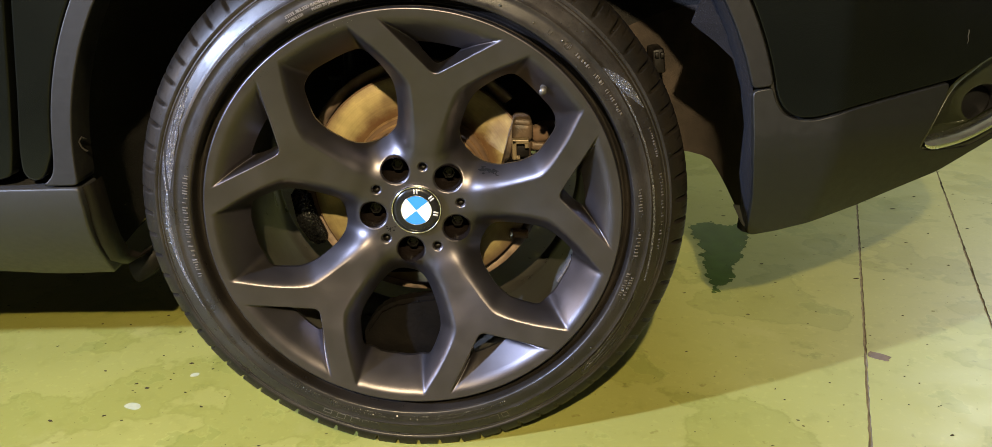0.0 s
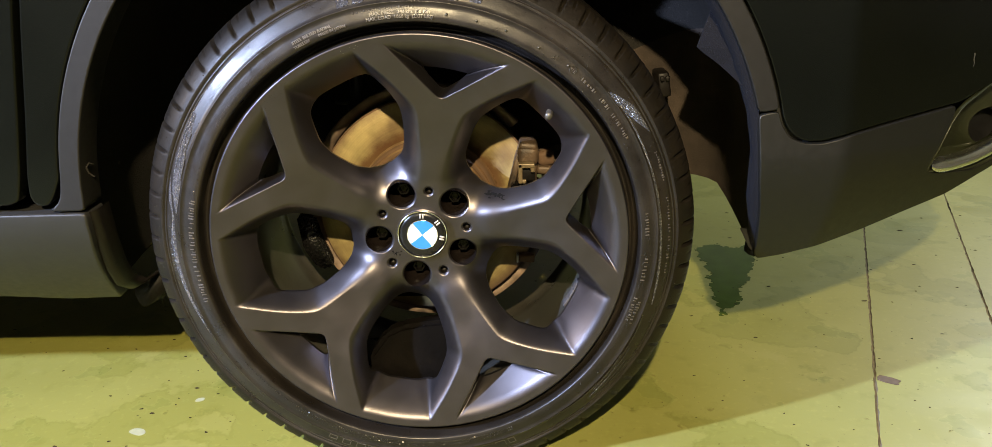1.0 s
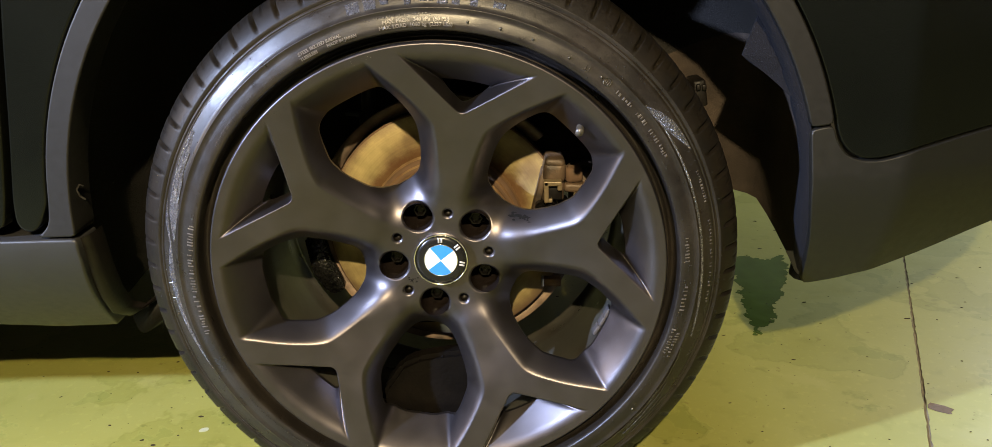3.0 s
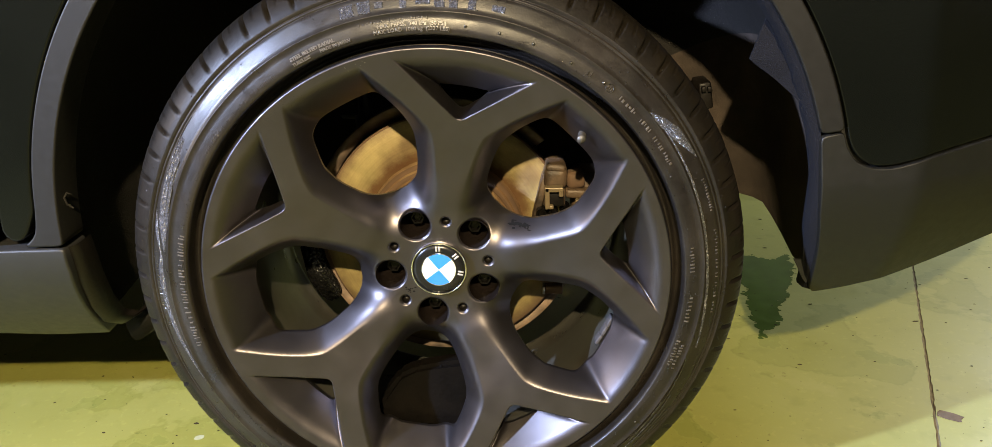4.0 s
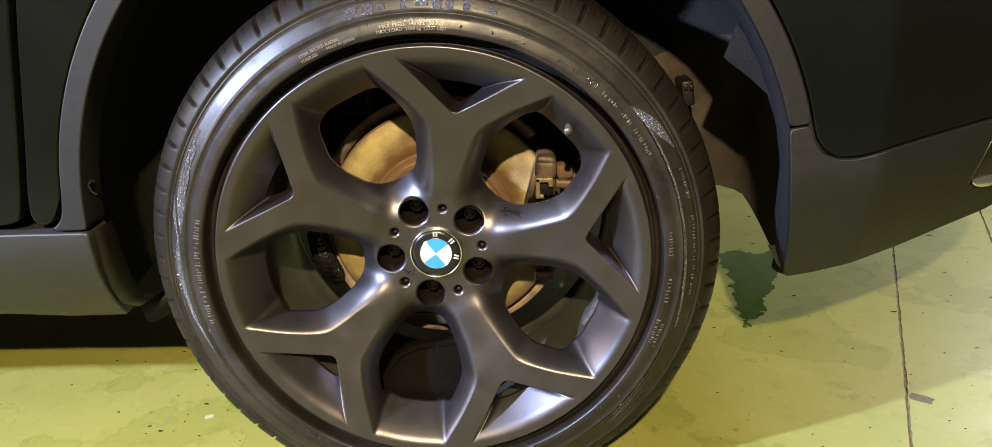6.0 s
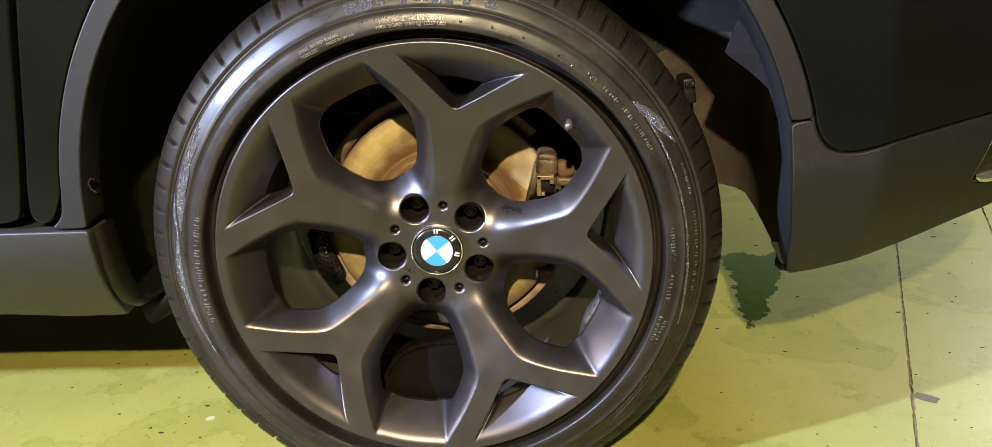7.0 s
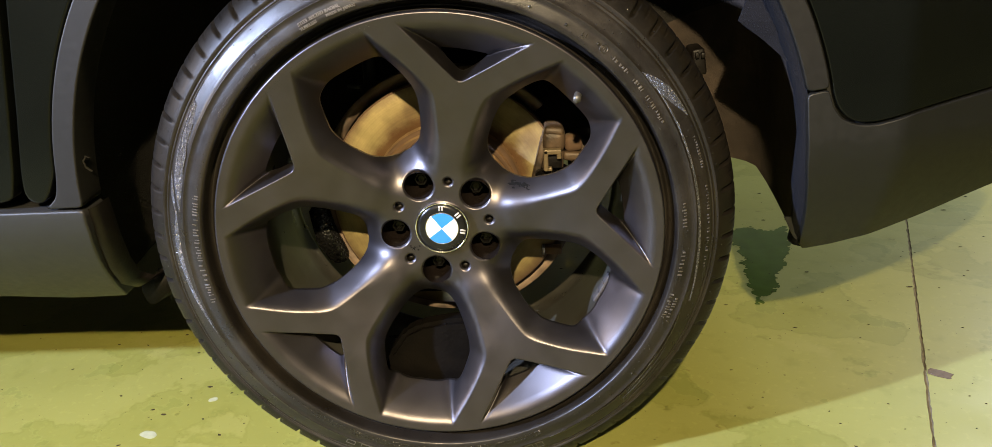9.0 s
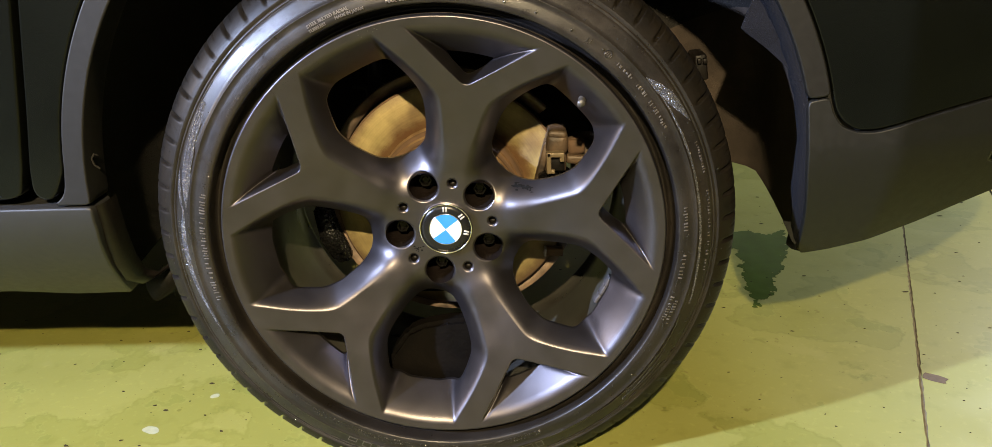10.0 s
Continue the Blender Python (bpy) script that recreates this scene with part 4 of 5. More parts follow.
for a0, a1, inner, outer in (
        (146, 171, [0.3195, 0.313, 0.3105, 0.3095, 0.3125], [0.3265, 0.3255, 0.325, 0.3225, 0.3135]),
        (162, 172, [0.3262, 0.3210, 0.3165], [0.3270, 0.3262, 0.3180]),
        (171, 203, [0.3160, 0.3150, 0.3148, 0.3135, 0.3110, 0.3098], [0.3185, 0.3235, 0.3225, 0.3195, 0.3150, 0.3105]),
        (39, 25.5, [0.3085, 0.3080, 0.3105, 0.3175, 0.3262], [0.3092, 0.3190, 0.3255, 0.3268, 0.3270]),
        (34, -17, [0.3100, 0.3096, 0.3094, 0.3094, 0.3110, 0.3155], [0.3125, 0.3128, 0.3128, 0.3130, 0.3150, 0.3180]),
        (-32, -44, [0.3098, 0.3120, 0.3140], [0.3110, 0.3130, 0.3150]),
        (-35, -46, [0.3150, 0.3170, 0.3185], [0.3160, 0.3180, 0.3195])):
    part("serrated_band", band(a0, a1, inner, outer), M_TREAD_TEX, wheel, "sparkling serrated rubber band")


def writing(text, size, r, a_mid, inward=False, lift=0.0005):
    """Raised letters bent round the sidewall, their feet on the radius r."""
    curve = bpy.data.curves.new("lettering", "FONT")
    curve.body, curve.size, curve.align_x, curve.extrude, curve.resolution_u = text, size, "CENTER", 0.0008, 2
    curve.bevel_depth = 0.00012
    ob = new("lettering", curve)
    me = bpy.data.meshes.new_from_object(ob.evaluated_get(bpy.context.evaluated_depsgraph_get()))
    bpy.data.objects.remove(ob)
    for v in me.vertices:
        x, y, z = v.co
        a, rr = radians(a_mid) - x / r, r + y
        v.co = (rr * math.cos(a), tyre_y(rr) - lift - z, HUB + rr * math.sin(a))
    me.materials.clear()
    return part("lettering", me, M_LETTER, wheel, "raised rubber lettering")


def block(verts, faces, r0, r1, a0, a1, lift, tilt=0.0):
    """One raised bar with sloping sides, between two radii and two angles; tilt raises its outer edge."""
    o, turn = len(verts), (a1 - a0) * 0.22
    inset = min(0.22 * (r1 - r0), 0.0006)
    turn = math.copysign(min(abs(turn), math.degrees(0.0006 / r0)), turn)
    for q, l in ((0, 0.0), (1, lift)):
        for rr, aa, k in ((r0 + inset * q, a0 + turn * q, -1), (r1 - inset * q, a0 + turn * q, 1), (r1 - inset * q, a1 - turn * q, 1), (r0 + inset * q, a1 - turn * q, -1)):
            verts.append((rr * math.cos(radians(aa)), tyre_y(rr) - l * (1 + k * tilt), HUB + rr * math.sin(radians(aa))))
    for f in ((4, 5, 6, 7), (0, 1, 5, 4), (1, 2, 6, 5), (2, 3, 7, 6), (3, 0, 4, 7)):
        faces.append(tuple(o + i for i in f))


def bars(r, a0, a1, height, width, gap, seed, lift=0.0008, hollow=0.0, mat=M_MARK, tilt=0.7):
    """Unreadable raised marks as plain bars along an arc; hollow ones are drawn as outlines of that stroke."""
    verts, faces = [], []
    rnd = random.Random(seed)
    a, turn = a0, (1 if a1 > a0 else -1)
    while (a1 - a) * turn > 0:
        da = math.degrees(width * rnd.uniform(0.7, 1.1) / r) * turn
        h = height * rnd.choice((1, 1, 1, 0.75))
        if hollow:
            st = math.degrees(hollow / r) * turn
            for ra, rb, aa, ab in ((r, r + hollow, a, a + da), (r + h - hollow, r + h, a, a + da), (r, r + h, a, a + st), (r, r + h, a + da - st, a + da)):
                block(verts, faces, ra, rb, aa, ab, lift)
        else:
            low = r + rnd.choice((0, 0, 0.3)) * h
            block(verts, faces, low, r + h, a, a + da * rnd.choice((1, 0.6)), lift, rnd.uniform(-tilt, tilt))
        a += da + turn * math.degrees(gap * rnd.choice((1, 1, 1, 2.6)) / r)
    return part("lettering", (verts, faces), mat, wheel, "raised rubber lettering", smooth=False)


def moulding_pin(a, r, size=0.0017):
    """Small round moulding stub on the sidewall."""
    verts, faces, n = [], [], 10
    x, z = r * math.cos(radians(a)), HUB + r * math.sin(radians(a))
    for k, h in ((1.0, -0.0002), (0.95, 0.0010), (0.6, 0.0016)):
        verts += [(x + size * k * math.cos(2 * math.pi * q / n), tyre_y(r) - h, z + size * k * math.sin(2 * math.pi * q / n)) for q in range(n)]
    for k in range(2):
        faces += [(k * n + q, k * n + (q + 1) % n, (k + 1) * n + (q + 1) % n, (k + 1) * n + q) for q in range(n)]
    return verts, faces + [tuple(range(2 * n, 3 * n))]


def ridge(points, width=0.0011, lift=0.0009, mat=M_MARK):
    """A thin raised line on the sidewall through points of angle and radius."""
    track = []
    for (a0, r0), (a1, r1) in zip(points, points[1:]):
        n = max(1, int(abs(a1 - a0) / 0.6))
        track += [(a0 + (a1 - a0) * i / n, r0 + (r1 - r0) * i / n) for i in range(n)]
    track.append(points[-1])
    flat = [Vector((r * math.cos(radians(a)), r * math.sin(radians(a)))) for a, r in track]
    verts, faces = [], []
    for i, p in enumerate(flat):
        d = (flat[min(i + 1, len(flat) - 1)] - flat[max(i - 1, 0)]).normalized()
        side = Vector((-d.y, d.x))
        for k, h in ((-0.5, -0.0001), (-0.2, lift), (0.2, lift), (0.5, -0.0001)):
            q = p + side * width * k
            verts.append((q.x, tyre_y(q.length) - h, HUB + q.y))
    for i in range(len(flat) - 1):
        for k in range(3):
            faces.append((i * 4 + k, i * 4 + k + 1, i * 4 + k + 5, i * 4 + k + 4))
    return part("moulded_line", (verts, faces), mat, wheel, "thin raised moulding line on the rubber")


for a, r in ((80.5, 0.2952), (73.5, 0.2949), (66.4, 0.2952), (57.9, 0.2950), (49.9, 0.2975), (-39.0, 0.2990)):
    part("moulding_pin", moulding_pin(a, r), M_MARK, wheel)
ridge([(48.3 + 0.85 * math.sin(2 * math.pi * i / 14), 0.2972 + 0.0044 * math.cos(2 * math.pi * i / 14)) for i in range(15)], 0.0010)
for line in ([(141.5, 0.3262), (147.0, 0.3262), (149.5, 0.3238), (154.0, 0.3236), (156.0, 0.3215), (161.0, 0.3212)],
             [(146.5, 0.3212), (151.5, 0.3208), (153.5, 0.3180), (157.0, 0.3178), (159.0, 0.3160), (163.0, 0.3155)],
             [(150.5, 0.3150), (155.0, 0.3146), (157.5, 0.3118), (162.0, 0.3116)],
             [(-19.5, 0.3090), (-22.5, 0.3110), (-29.0, 0.3122), (-37.7, 0.3118), (-49.0, 0.3112), (-58.6, 0.3092), (-66.0, 0.3080)],
             [(-29.5, 0.3160), (-36.0, 0.3170), (-42.5, 0.3185)], [(-33.0, 0.3215), (-38.0, 0.3215), (-42.5, 0.3212)], [(-32.5, 0.3262), (-38.0, 0.3256), (-44.9, 0.3262)],
             [(-100.0, 0.3088), (-107.0, 0.3086), (-114.5, 0.3080)], [(-99.0, 0.3258), (-108.0, 0.3262), (-121.0, 0.3262)]):
    ridge(line)
writing("STEEL BELTED RADIAL", 0.0052, 0.2937, 112.5)
writing("TUBELESS", 0.0050, 0.2880, 115.5)
writing("MADE IN JAPAN", 0.0048, 0.2887, 107.6)
writing("MAX. PRESS.  340 kPa  (50 PSI)", 0.0056, 0.2944, 91.3)
writing("MAX. LOAD  1060 kg  (2337 LBS)", 0.0056, 0.2890, 91.4)
bars(0.3000, 102.0, 88.0, 0.0030, 0.0024, 0.0012, 1, 0.0004, mat=M_TYRE, tilt=0.1)
bars(0.3115, 105.0, 73.5, 0.0120, 0.014, 0.004, 2, 0.0006, mat=M_TREAD_TEX, tilt=0.05)
bars(0.2948, 49.0, 47.6, 0.0040, 0.0016, 0.0012, 15, mat=M_LETTER)
bars(0.2945, 45.4, 40.1, 0.0048, 0.0028, 0.0014, 3, mat=M_LETTER)
bars(0.2945, 39.0, 35.5, 0.0048, 0.0026, 0.0012, 16, mat=M_LETTER)
bars(0.2945, 34.3, 27.4, 0.0046, 0.0026, 0.0012, 17, mat=M_LETTER)
bars(0.2935, 53.9, 53.0, 0.0060, 0.0012, 0.0012, 18)
bars(0.2905, 7.5, 0.8, 0.0052, 0.0024, 0.0020, 4, mat=M_LETTER)
bars(0.2905, -4.5, -11.5, 0.0055, 0.0022, 0.0030, 5, mat=M_LETTER)
bars(0.2950, -16.5, -23.0, 0.0050, 0.0022, 0.0016, 19, mat=M_LETTER)
bars(0.2885, -15.5, -22.5, 0.0050, 0.0022, 0.0016, 20, mat=M_LETTER)
bars(0.3215, 21.0, 14.0, 0.0032, 0.0022, 0.0014, 6, mat=M_LETTER)
bars(0.3215, 10.0, -9.0, 0.0032, 0.0020, 0.0024, 7, mat=M_LETTER)
bars(0.2883, 166.0, 194.0, 0.0072, 0.0021, 0.0017, 8, mat=M_LETTER)
bars(0.3205, 174.0, 188.5, 0.0055, 0.0018, 0.0022, 9, mat=M_MARK)
bars(0.3110, 243.0, 263.0, 0.0110, 0.013, 0.003, 10, hollow=0.0011, mat=M_LETTER)
bars(0.3110, 266.0, 292.0, 0.0110, 0.014, 0.004, 11, hollow=0.0011, mat=M_LETTER)
bars(0.2905, 213.0, 293.0, 0.0025, 0.0022, 0.0012, 12)
bars(0.2955, 232.0, 293.0, 0.0025, 0.0022, 0.0014, 13)
bars(0.2890, 122.0, 146.0, 0.0044, 0.0024, 0.0020, 14, 0.0003, mat=M_TYRE, tilt=0.05)

# centre cap
part("centre_cap", lathe([(0.0205, 0.0432), (0.026, 0.0436), (0.0318, 0.0448), (0.0322, 0.050)], 96), M_GLOSSBLACK, wheel, "round black centre cap with blue and white quarters")
part("cap_ring", lathe([(0.0316, 0.0446), (0.0322, 0.0434), (0.0332, 0.0434), (0.0338, 0.0450), (0.0338, 0.052)], 96), M_CHROME, wheel, "thin chrome ring of the cap")
part("emblem_ring", lathe([(0.0199, 0.0434), (0.0202, 0.0427), (0.0208, 0.0427), (0.0211, 0.0434)], 96), M_CHROME, wheel)


def quarter(a0):
    n = 16
    verts = [(0, 0.0424, HUB)] + [(0.0200 * math.cos(radians(a0 + 90 * i / n)), 0.0430, HUB + 0.0200 * math.sin(radians(a0 + 90 * i / n))) for i in range(n + 1)]
    return verts, [(0, 1 + i, 2 + i) for i in range(n)]


for i in range(4):
    part("emblem_quarter", quarter(37 + 90 * i), M_BLUE if i % 2 == 0 else M_WHITE, wheel, "blue enamel quarter" if i % 2 == 0 else "white enamel quarter")
for a in (88, 37, -13):
    for shift_by in (-0.0024, 0.0012):
        bm = bmesh.new()
        c, n = math.cos(radians(a)), math.sin(radians(a))
        box(bm, (0.0022, 0.0006, 0.0066), (0.0264 * c + shift_by * n, 0.0432, HUB + 0.0264 * n - shift_by * c), (0, 90 - a, 0), 0.0002, 1)
        part("cap_mark", bm, M_MARKPALE, wheel, "plain silver bar on the cap")

# lug pockets, bolts, small pin holes
for i in range(5):
    a = radians(SPOKE0 + 36 + 72 * i)
    x, z = 0.060 * math.cos(a), 0.060 * math.sin(a)

    def shift(geo, x=x, z=z):
        """Set a turned piece at a hole; its rim follows the wheel's front."""
        out = []
        for v in geo[0]:
            px, pz = v[0] + x, v[2] + z
            out.append((px, float(face_y(math.hypot(px, pz - HUB))) + 0.0042 if v[1] == 0.0515 else v[1], pz))
        return out, geo[1]
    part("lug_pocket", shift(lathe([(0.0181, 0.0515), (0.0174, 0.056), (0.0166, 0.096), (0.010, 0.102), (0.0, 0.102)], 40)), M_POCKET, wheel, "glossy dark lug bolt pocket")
    part("lug_bolt", shift(merge(lathe([(0.0, 0.083), (0.0048, 0.083), (0.0056, 0.080), (0.0066, 0.0785), (0.0084, 0.0785), (0.0092, 0.081), (0.0092, 0.096), (0.0128, 0.098), (0.0128, 0.102)], 6))),
         M_BOLT, wheel, "dark steel lug bolt", smooth=False)
    a = radians(SPOKE0 + 72 * i)
    x, z = 0.060 * math.cos(a), 0.060 * math.sin(a)
    part("pin_hole", shift(lathe([(0.0053, 0.0515), (0.0050, 0.054), (0.0048, 0.062), (0.0, 0.062)], 20), x, z), M_DARK, wheel)


def valve():
    d = Vector((0.170, 0, 0.518 - HUB)).normalized()
    base = Vector((0.1735, 0.045, 0.5225))
    tip = Vector((0.1685, 0.012, 0.5170))
    return tube([base + (tip - base) * s for s in (0, 0.5, 0.62)], 0.0038, 14), tube([base + (tip - base) * s for s in (0.55, 0.6, 0.95, 1.0)], 0.0048, 14)


stem, tip = valve()
part("valve_stem", stem, M_BLACK, wheel, "black rubber valve stem")
part("valve_cap", tip, M_VALVE, wheel, "grey valve cap")


part("valve_grommet", tube([(0.1738, 0.0475, 0.5228), (0.1728, 0.0410, 0.5217), (0.1722, 0.0370, 0.5211)], 0.0068, 16), M_BLACK, wheel, "black rubber grommet at the valve")


def weight():
    bm = bmesh.new()
    for q in range(3):
        a = math.radians(-33.0 + 3.5 * q)
        box(bm, (0.0045, 0.016, 0.0145), (0.2355 * math.cos(a), 0.1035, HUB + 0.2355 * math.sin(a)), (0, 33.0 - 3.5 * q, 0), 0.0012)
    return bm


part("balance_weight", weight(), M_LEAD, wheel, "grey stick-on balance weight")

# ---- brake ----
brake = part("brake_disc", merge(lathe([(0.104, 0.168), (0.106, 0.1665), (0.160, 0.1665), (0.1622, 0.168), (0.1622, 0.174)], 160),
                                 lathe([(0.1622, 0.183), (0.1622, 0.190), (0.10, 0.190)], 160)), M_DISC, car, "worn steel brake disc with rusty edges")
part("disc_edge", merge(lathe([(0.1606, 0.1663), (0.1626, 0.1672), (0.1627, 0.1742)], 160), lathe([(0.1627, 0.1828), (0.1627, 0.1902), (0.158, 0.1904)], 160)), M_RUSTSHADE, brake, "dark rusty rim of the disc")
part("disc_hat", lathe([(0.106, 0.168), (0.1045, 0.1655), (0.1035, 0.160), (0.1015, 0.152), (0.0985, 0.150), (0.0970, 0.143), (0.0940, 0.141), (0.0930, 0.132), (0.0890, 0.1295), (0.086, 0.1245), (0.060, 0.1225), (0.03, 0.1225)], 120), M_RUST, brake, "rusty disc hat")
part("hat_groove", lathe([(0.1038, 0.1618), (0.1019, 0.1518), (0.0990, 0.1492)], 120), M_RUSTSHADE, brake, "dark rusty groove of the hat")
part("hat_groove", lathe([(0.0975, 0.1428), (0.0945, 0.1402), (0.0936, 0.1345)], 120), M_RUSTSHADE, brake, "dark rusty groove of the hat")
for i in range(60):
    bm = bmesh.new()
    a = radians(6 * i)
    box(bm, (0.03, 0.010, 0.004), (0.146 * math.cos(a), 0.1785, HUB + 0.146 * math.sin(a)), (0, -6 * i, 0), 0)
    part("vane", bm, M_RUST, brake, smooth=False)
shield = part("dust_shield", lathe([(0.09, 0.204), (0.158, 0.203), (0.1640, 0.198), (0.1660, 0.186), (0.1785, 0.180), (0.1800, 0.182), (0.1795, 0.196), (0.170, 0.208)], 120, 42, 345), M_SHIELD, car, "dull dark dust shield")


def caliper():
    """Cast bridge over the disc with a rounded crown, a thick outer web and the housing behind."""
    bm = bmesh.new()
    box(bm, (0.0305, 0.055, 0.030), (0.1460, 0.168, 0.4330), (0, 4, 0), 0.009, 4)
    box(bm, (0.0260, 0.050, 0.012), (0.1465, 0.166, 0.4460), (0, 6, 0), 0.005, 3)
    box(bm, (0.030, 0.040, 0.034), (0.1440, 0.172, 0.4080), (0, 2, 0), 0.004, 2)
    box(bm, (0.040, 0.060, 0.120), (0.188, 0.195, 0.372), (0, 0, 0), 0.012, 3)
    box(bm, (0.030, 0.020, 0.012), (0.1740, 0.160, 0.4085), (0, 4, 0), 0.003, 2)
    return bm


cal = part("caliper", caliper(), M_CALIPER, car, "dusty tan iron brake caliper")


def piece(name, size, at, mat, label, turn=(0, 0, 0), bevel=0.002, parent=None):
    bm = bmesh.new()
    box(bm, size, at, turn, bevel, 2)
    return part(name, bm, mat, parent or cal, label)


def pad_clip():
    """Bent tan spring clip, open towards the tail."""
    bm = bmesh.new()
    for size, at in (((0.0235, 0.014, 0.0060), (0.1432, 0.135, 0.4222)), ((0.0062, 0.014, 0.0290), (0.1345, 0.135, 0.4110)), ((0.0060, 0.012, 0.0080), (0.1520, 0.135, 0.4165)), ((0.0100, 0.012, 0.0050), (0.1375, 0.136, 0.3985))):
        box(bm, size, at, bevel=0.0012)
    return bm


part("pad_clip", pad_clip(), M_CLIPTAN, cal, "bent tan pad clip", smooth=False)
# second lobe of the caliper, its shade put into a dark brown colour
piece("shaded_lobe", (0.024, 0.028, 0.022), (0.1725, 0.168, 0.4250), M_RUSTSHADE, "caliper lobe in dark brown for the shade on it", (0, -6, 0), 0.006)
# no hollow here: a near-black block stands in for the recess's shade
piece("recess_shade", (0.0185, 0.006, 0.0200), (0.1465, 0.1400, 0.4080), M_DARK, "black block for the shade of the caliper's recess", bevel=0.001)
piece("brake_pad", (0.009, 0.026, 0.062), (0.1265, 0.160, 0.4060), M_CALIPER, "worn brake pad edge", (0, 14, 0))
piece("carrier_plate", (0.016, 0.010, 0.0085), (0.1790, 0.150, 0.3985), M_CLIPTAN, "bare steel carrier plate", (0, 5, 0))
foot = piece("caliper_foot", (0.0240, 0.016, 0.0110), (0.1420, 0.162, 0.2715), M_RUST, "rusty foot of the caliper carrier", (0, 4, 0))
piece("foot_tip", (0.0032, 0.0162, 0.0112), (0.1284, 0.1612, 0.2722), M_STEEL, "bare steel end of the foot", (0, 4, 0), 0.0008)
for bx, bz in ((0.1270, 0.3880), (0.1420, 0.3875), (0.1580, 0.3870)):
    bolt = lathe([(0.0, 0.134), (0.0035, 0.134), (0.0045, 0.137), (0.0068, 0.137), (0.0072, 0.139), (0.0072, 0.17)], 12)
    part("caliper_bolt", ([(v[0] + bx, v[1], v[2] - HUB + bz) for v in bolt[0]], bolt[1]), M_BOLT, cal, "dark bolt head", smooth=False)


def lower_arm():
    bm = plate([(-0.0958, 0.1378), (-0.0874, 0.1625), (-0.065, 0.1936), (-0.0415, 0.2051), (-0.0085, 0.2103), (0.0278, 0.2135), (0.04, 0.1174), (0.01, 0.1142), (-0.02, 0.1148), (-0.05, 0.1193), (-0.075, 0.126)], 0.070, 0.10, 0.006)
    box(bm, (0.11, 0.06, 0.03), (-0.030, 0.19, 0.225), (0, 0, 0), 0.010, 3)
    return bm


part("lower_control_arm", lower_arm(), M_ARM, car, "dark brown lower control arm", smooth=False)


part("knuckle_arm", plate([(-0.1994, 0.3420), (-0.1860, 0.3450), (-0.1724, 0.3400), (-0.1664, 0.3091), (-0.1557, 0.2826), (-0.1498, 0.2659), (-0.1600, 0.2566), (-0.1751, 0.2603), (-0.1931, 0.2906)], 0.166, 0.20), M_WETDARK, car, "wet black arm beside the brake disc")


def spring_leg():
    return merge(tube([(-0.118, 0.30, 0.486), (-0.116, 0.30, 0.52), (-0.114, 0.31, 0.62), (-0.112, 0.31, 0.75)], 0.0105, 18),
                 tube([(-0.152, 0.31, 0.486), (-0.135, 0.30, 0.487), (-0.118, 0.30, 0.487)], 0.004, 10), tube([(-0.113, 0.30, 0.40), (-0.1185, 0.30, 0.490)], 0.0150, 18))


part("damper", spring_leg(), M_DAMPER, car, "dark damper tube")
part("axle_hub", lathe([(0.0, 0.20), (0.06, 0.20), (0.07, 0.22), (0.07, 0.45)], 40), M_DARK, car, "dark wheel carrier")

# ---- floor litter ----


def flake(pts, thick, at, turn):
    bm = bmesh.new()
    f = bm.faces.new([bm.verts.new((x, y, 0)) for x, y in pts])
    r = bmesh.ops.extrude_face_region(bm, geom=[f])
    for v in r["geom"]:
        if isinstance(v, bmesh.types.BMVert):
            v.co.z += thick * (1 + 0.6 * math.sin(v.co.x * 300))
    bm.transform(pose(*at, 0, 0, turn))
    return bm


tagged(part("leaf_scrap", flake([(-0.018, -0.006), (-0.006, -0.010), (0.012, -0.011), (0.016, -0.009), (0.014, -0.004), (0.018, 0.006), (0.004, 0.008), (-0.016, 0.009), (-0.019, 0.002)], 0.0016, (0.753, 0.243, 0.0), -28), M_LEAF, smooth=False),
       "small dry brown leaf scrap lying on the floor", "leaf")


def grit():
    rnd = random.Random(11)
    verts, faces = [], []
    for i in range(520):
        x, y = rnd.uniform(-1.0, 1.4), rnd.uniform(-0.15, 1.3)
        s = rnd.choice((0.0006, 0.0008, 0.001, 0.0012, 0.0016, 0.0028)) * rnd.uniform(0.7, 1.3)
        o, n, ph = len(verts), 6, rnd.uniform(0, 6)
        lx = rnd.uniform(1, 2.4)
        for q in range(n):
            a = ph + 2 * math.pi * q / n
            k = s * rnd.uniform(0.6, 1.2)
            verts.append((x + lx * k * math.cos(a), y + k * math.sin(a), 0.0002))
        verts.append((x, y, 0.0002 + min(s * 0.5, 0.0012)))
        for q in range(n):
            faces.append((o + q, o + (q + 1) % n, o + n))
    return verts, faces


tagged(part("floor_grit", grit(), M_GRIT, smooth=False), "dark specks of grit scattered on the floor", "grit", kind="stuff")


def chip(seed):
    """A thin irregular flake of dirt, about one unit long."""
    rnd = random.Random(seed)
    n = 11
    verts = []
    for h, k in ((0.0, 1.0), (0.22, 0.8)):
        r2 = random.Random(seed)
        for q in range(n):
            a = 2 * math.pi * q / n
            r = r2.uniform(0.55, 1.1) * k
            verts.append((r * math.cos(a), 0.55 * r * math.sin(a), h))
    faces = [(q, (q + 1) % n, n + (q + 1) % n, n + q) for q in range(n)] + [tuple(range(n, 2 * n))]
    return verts, faces


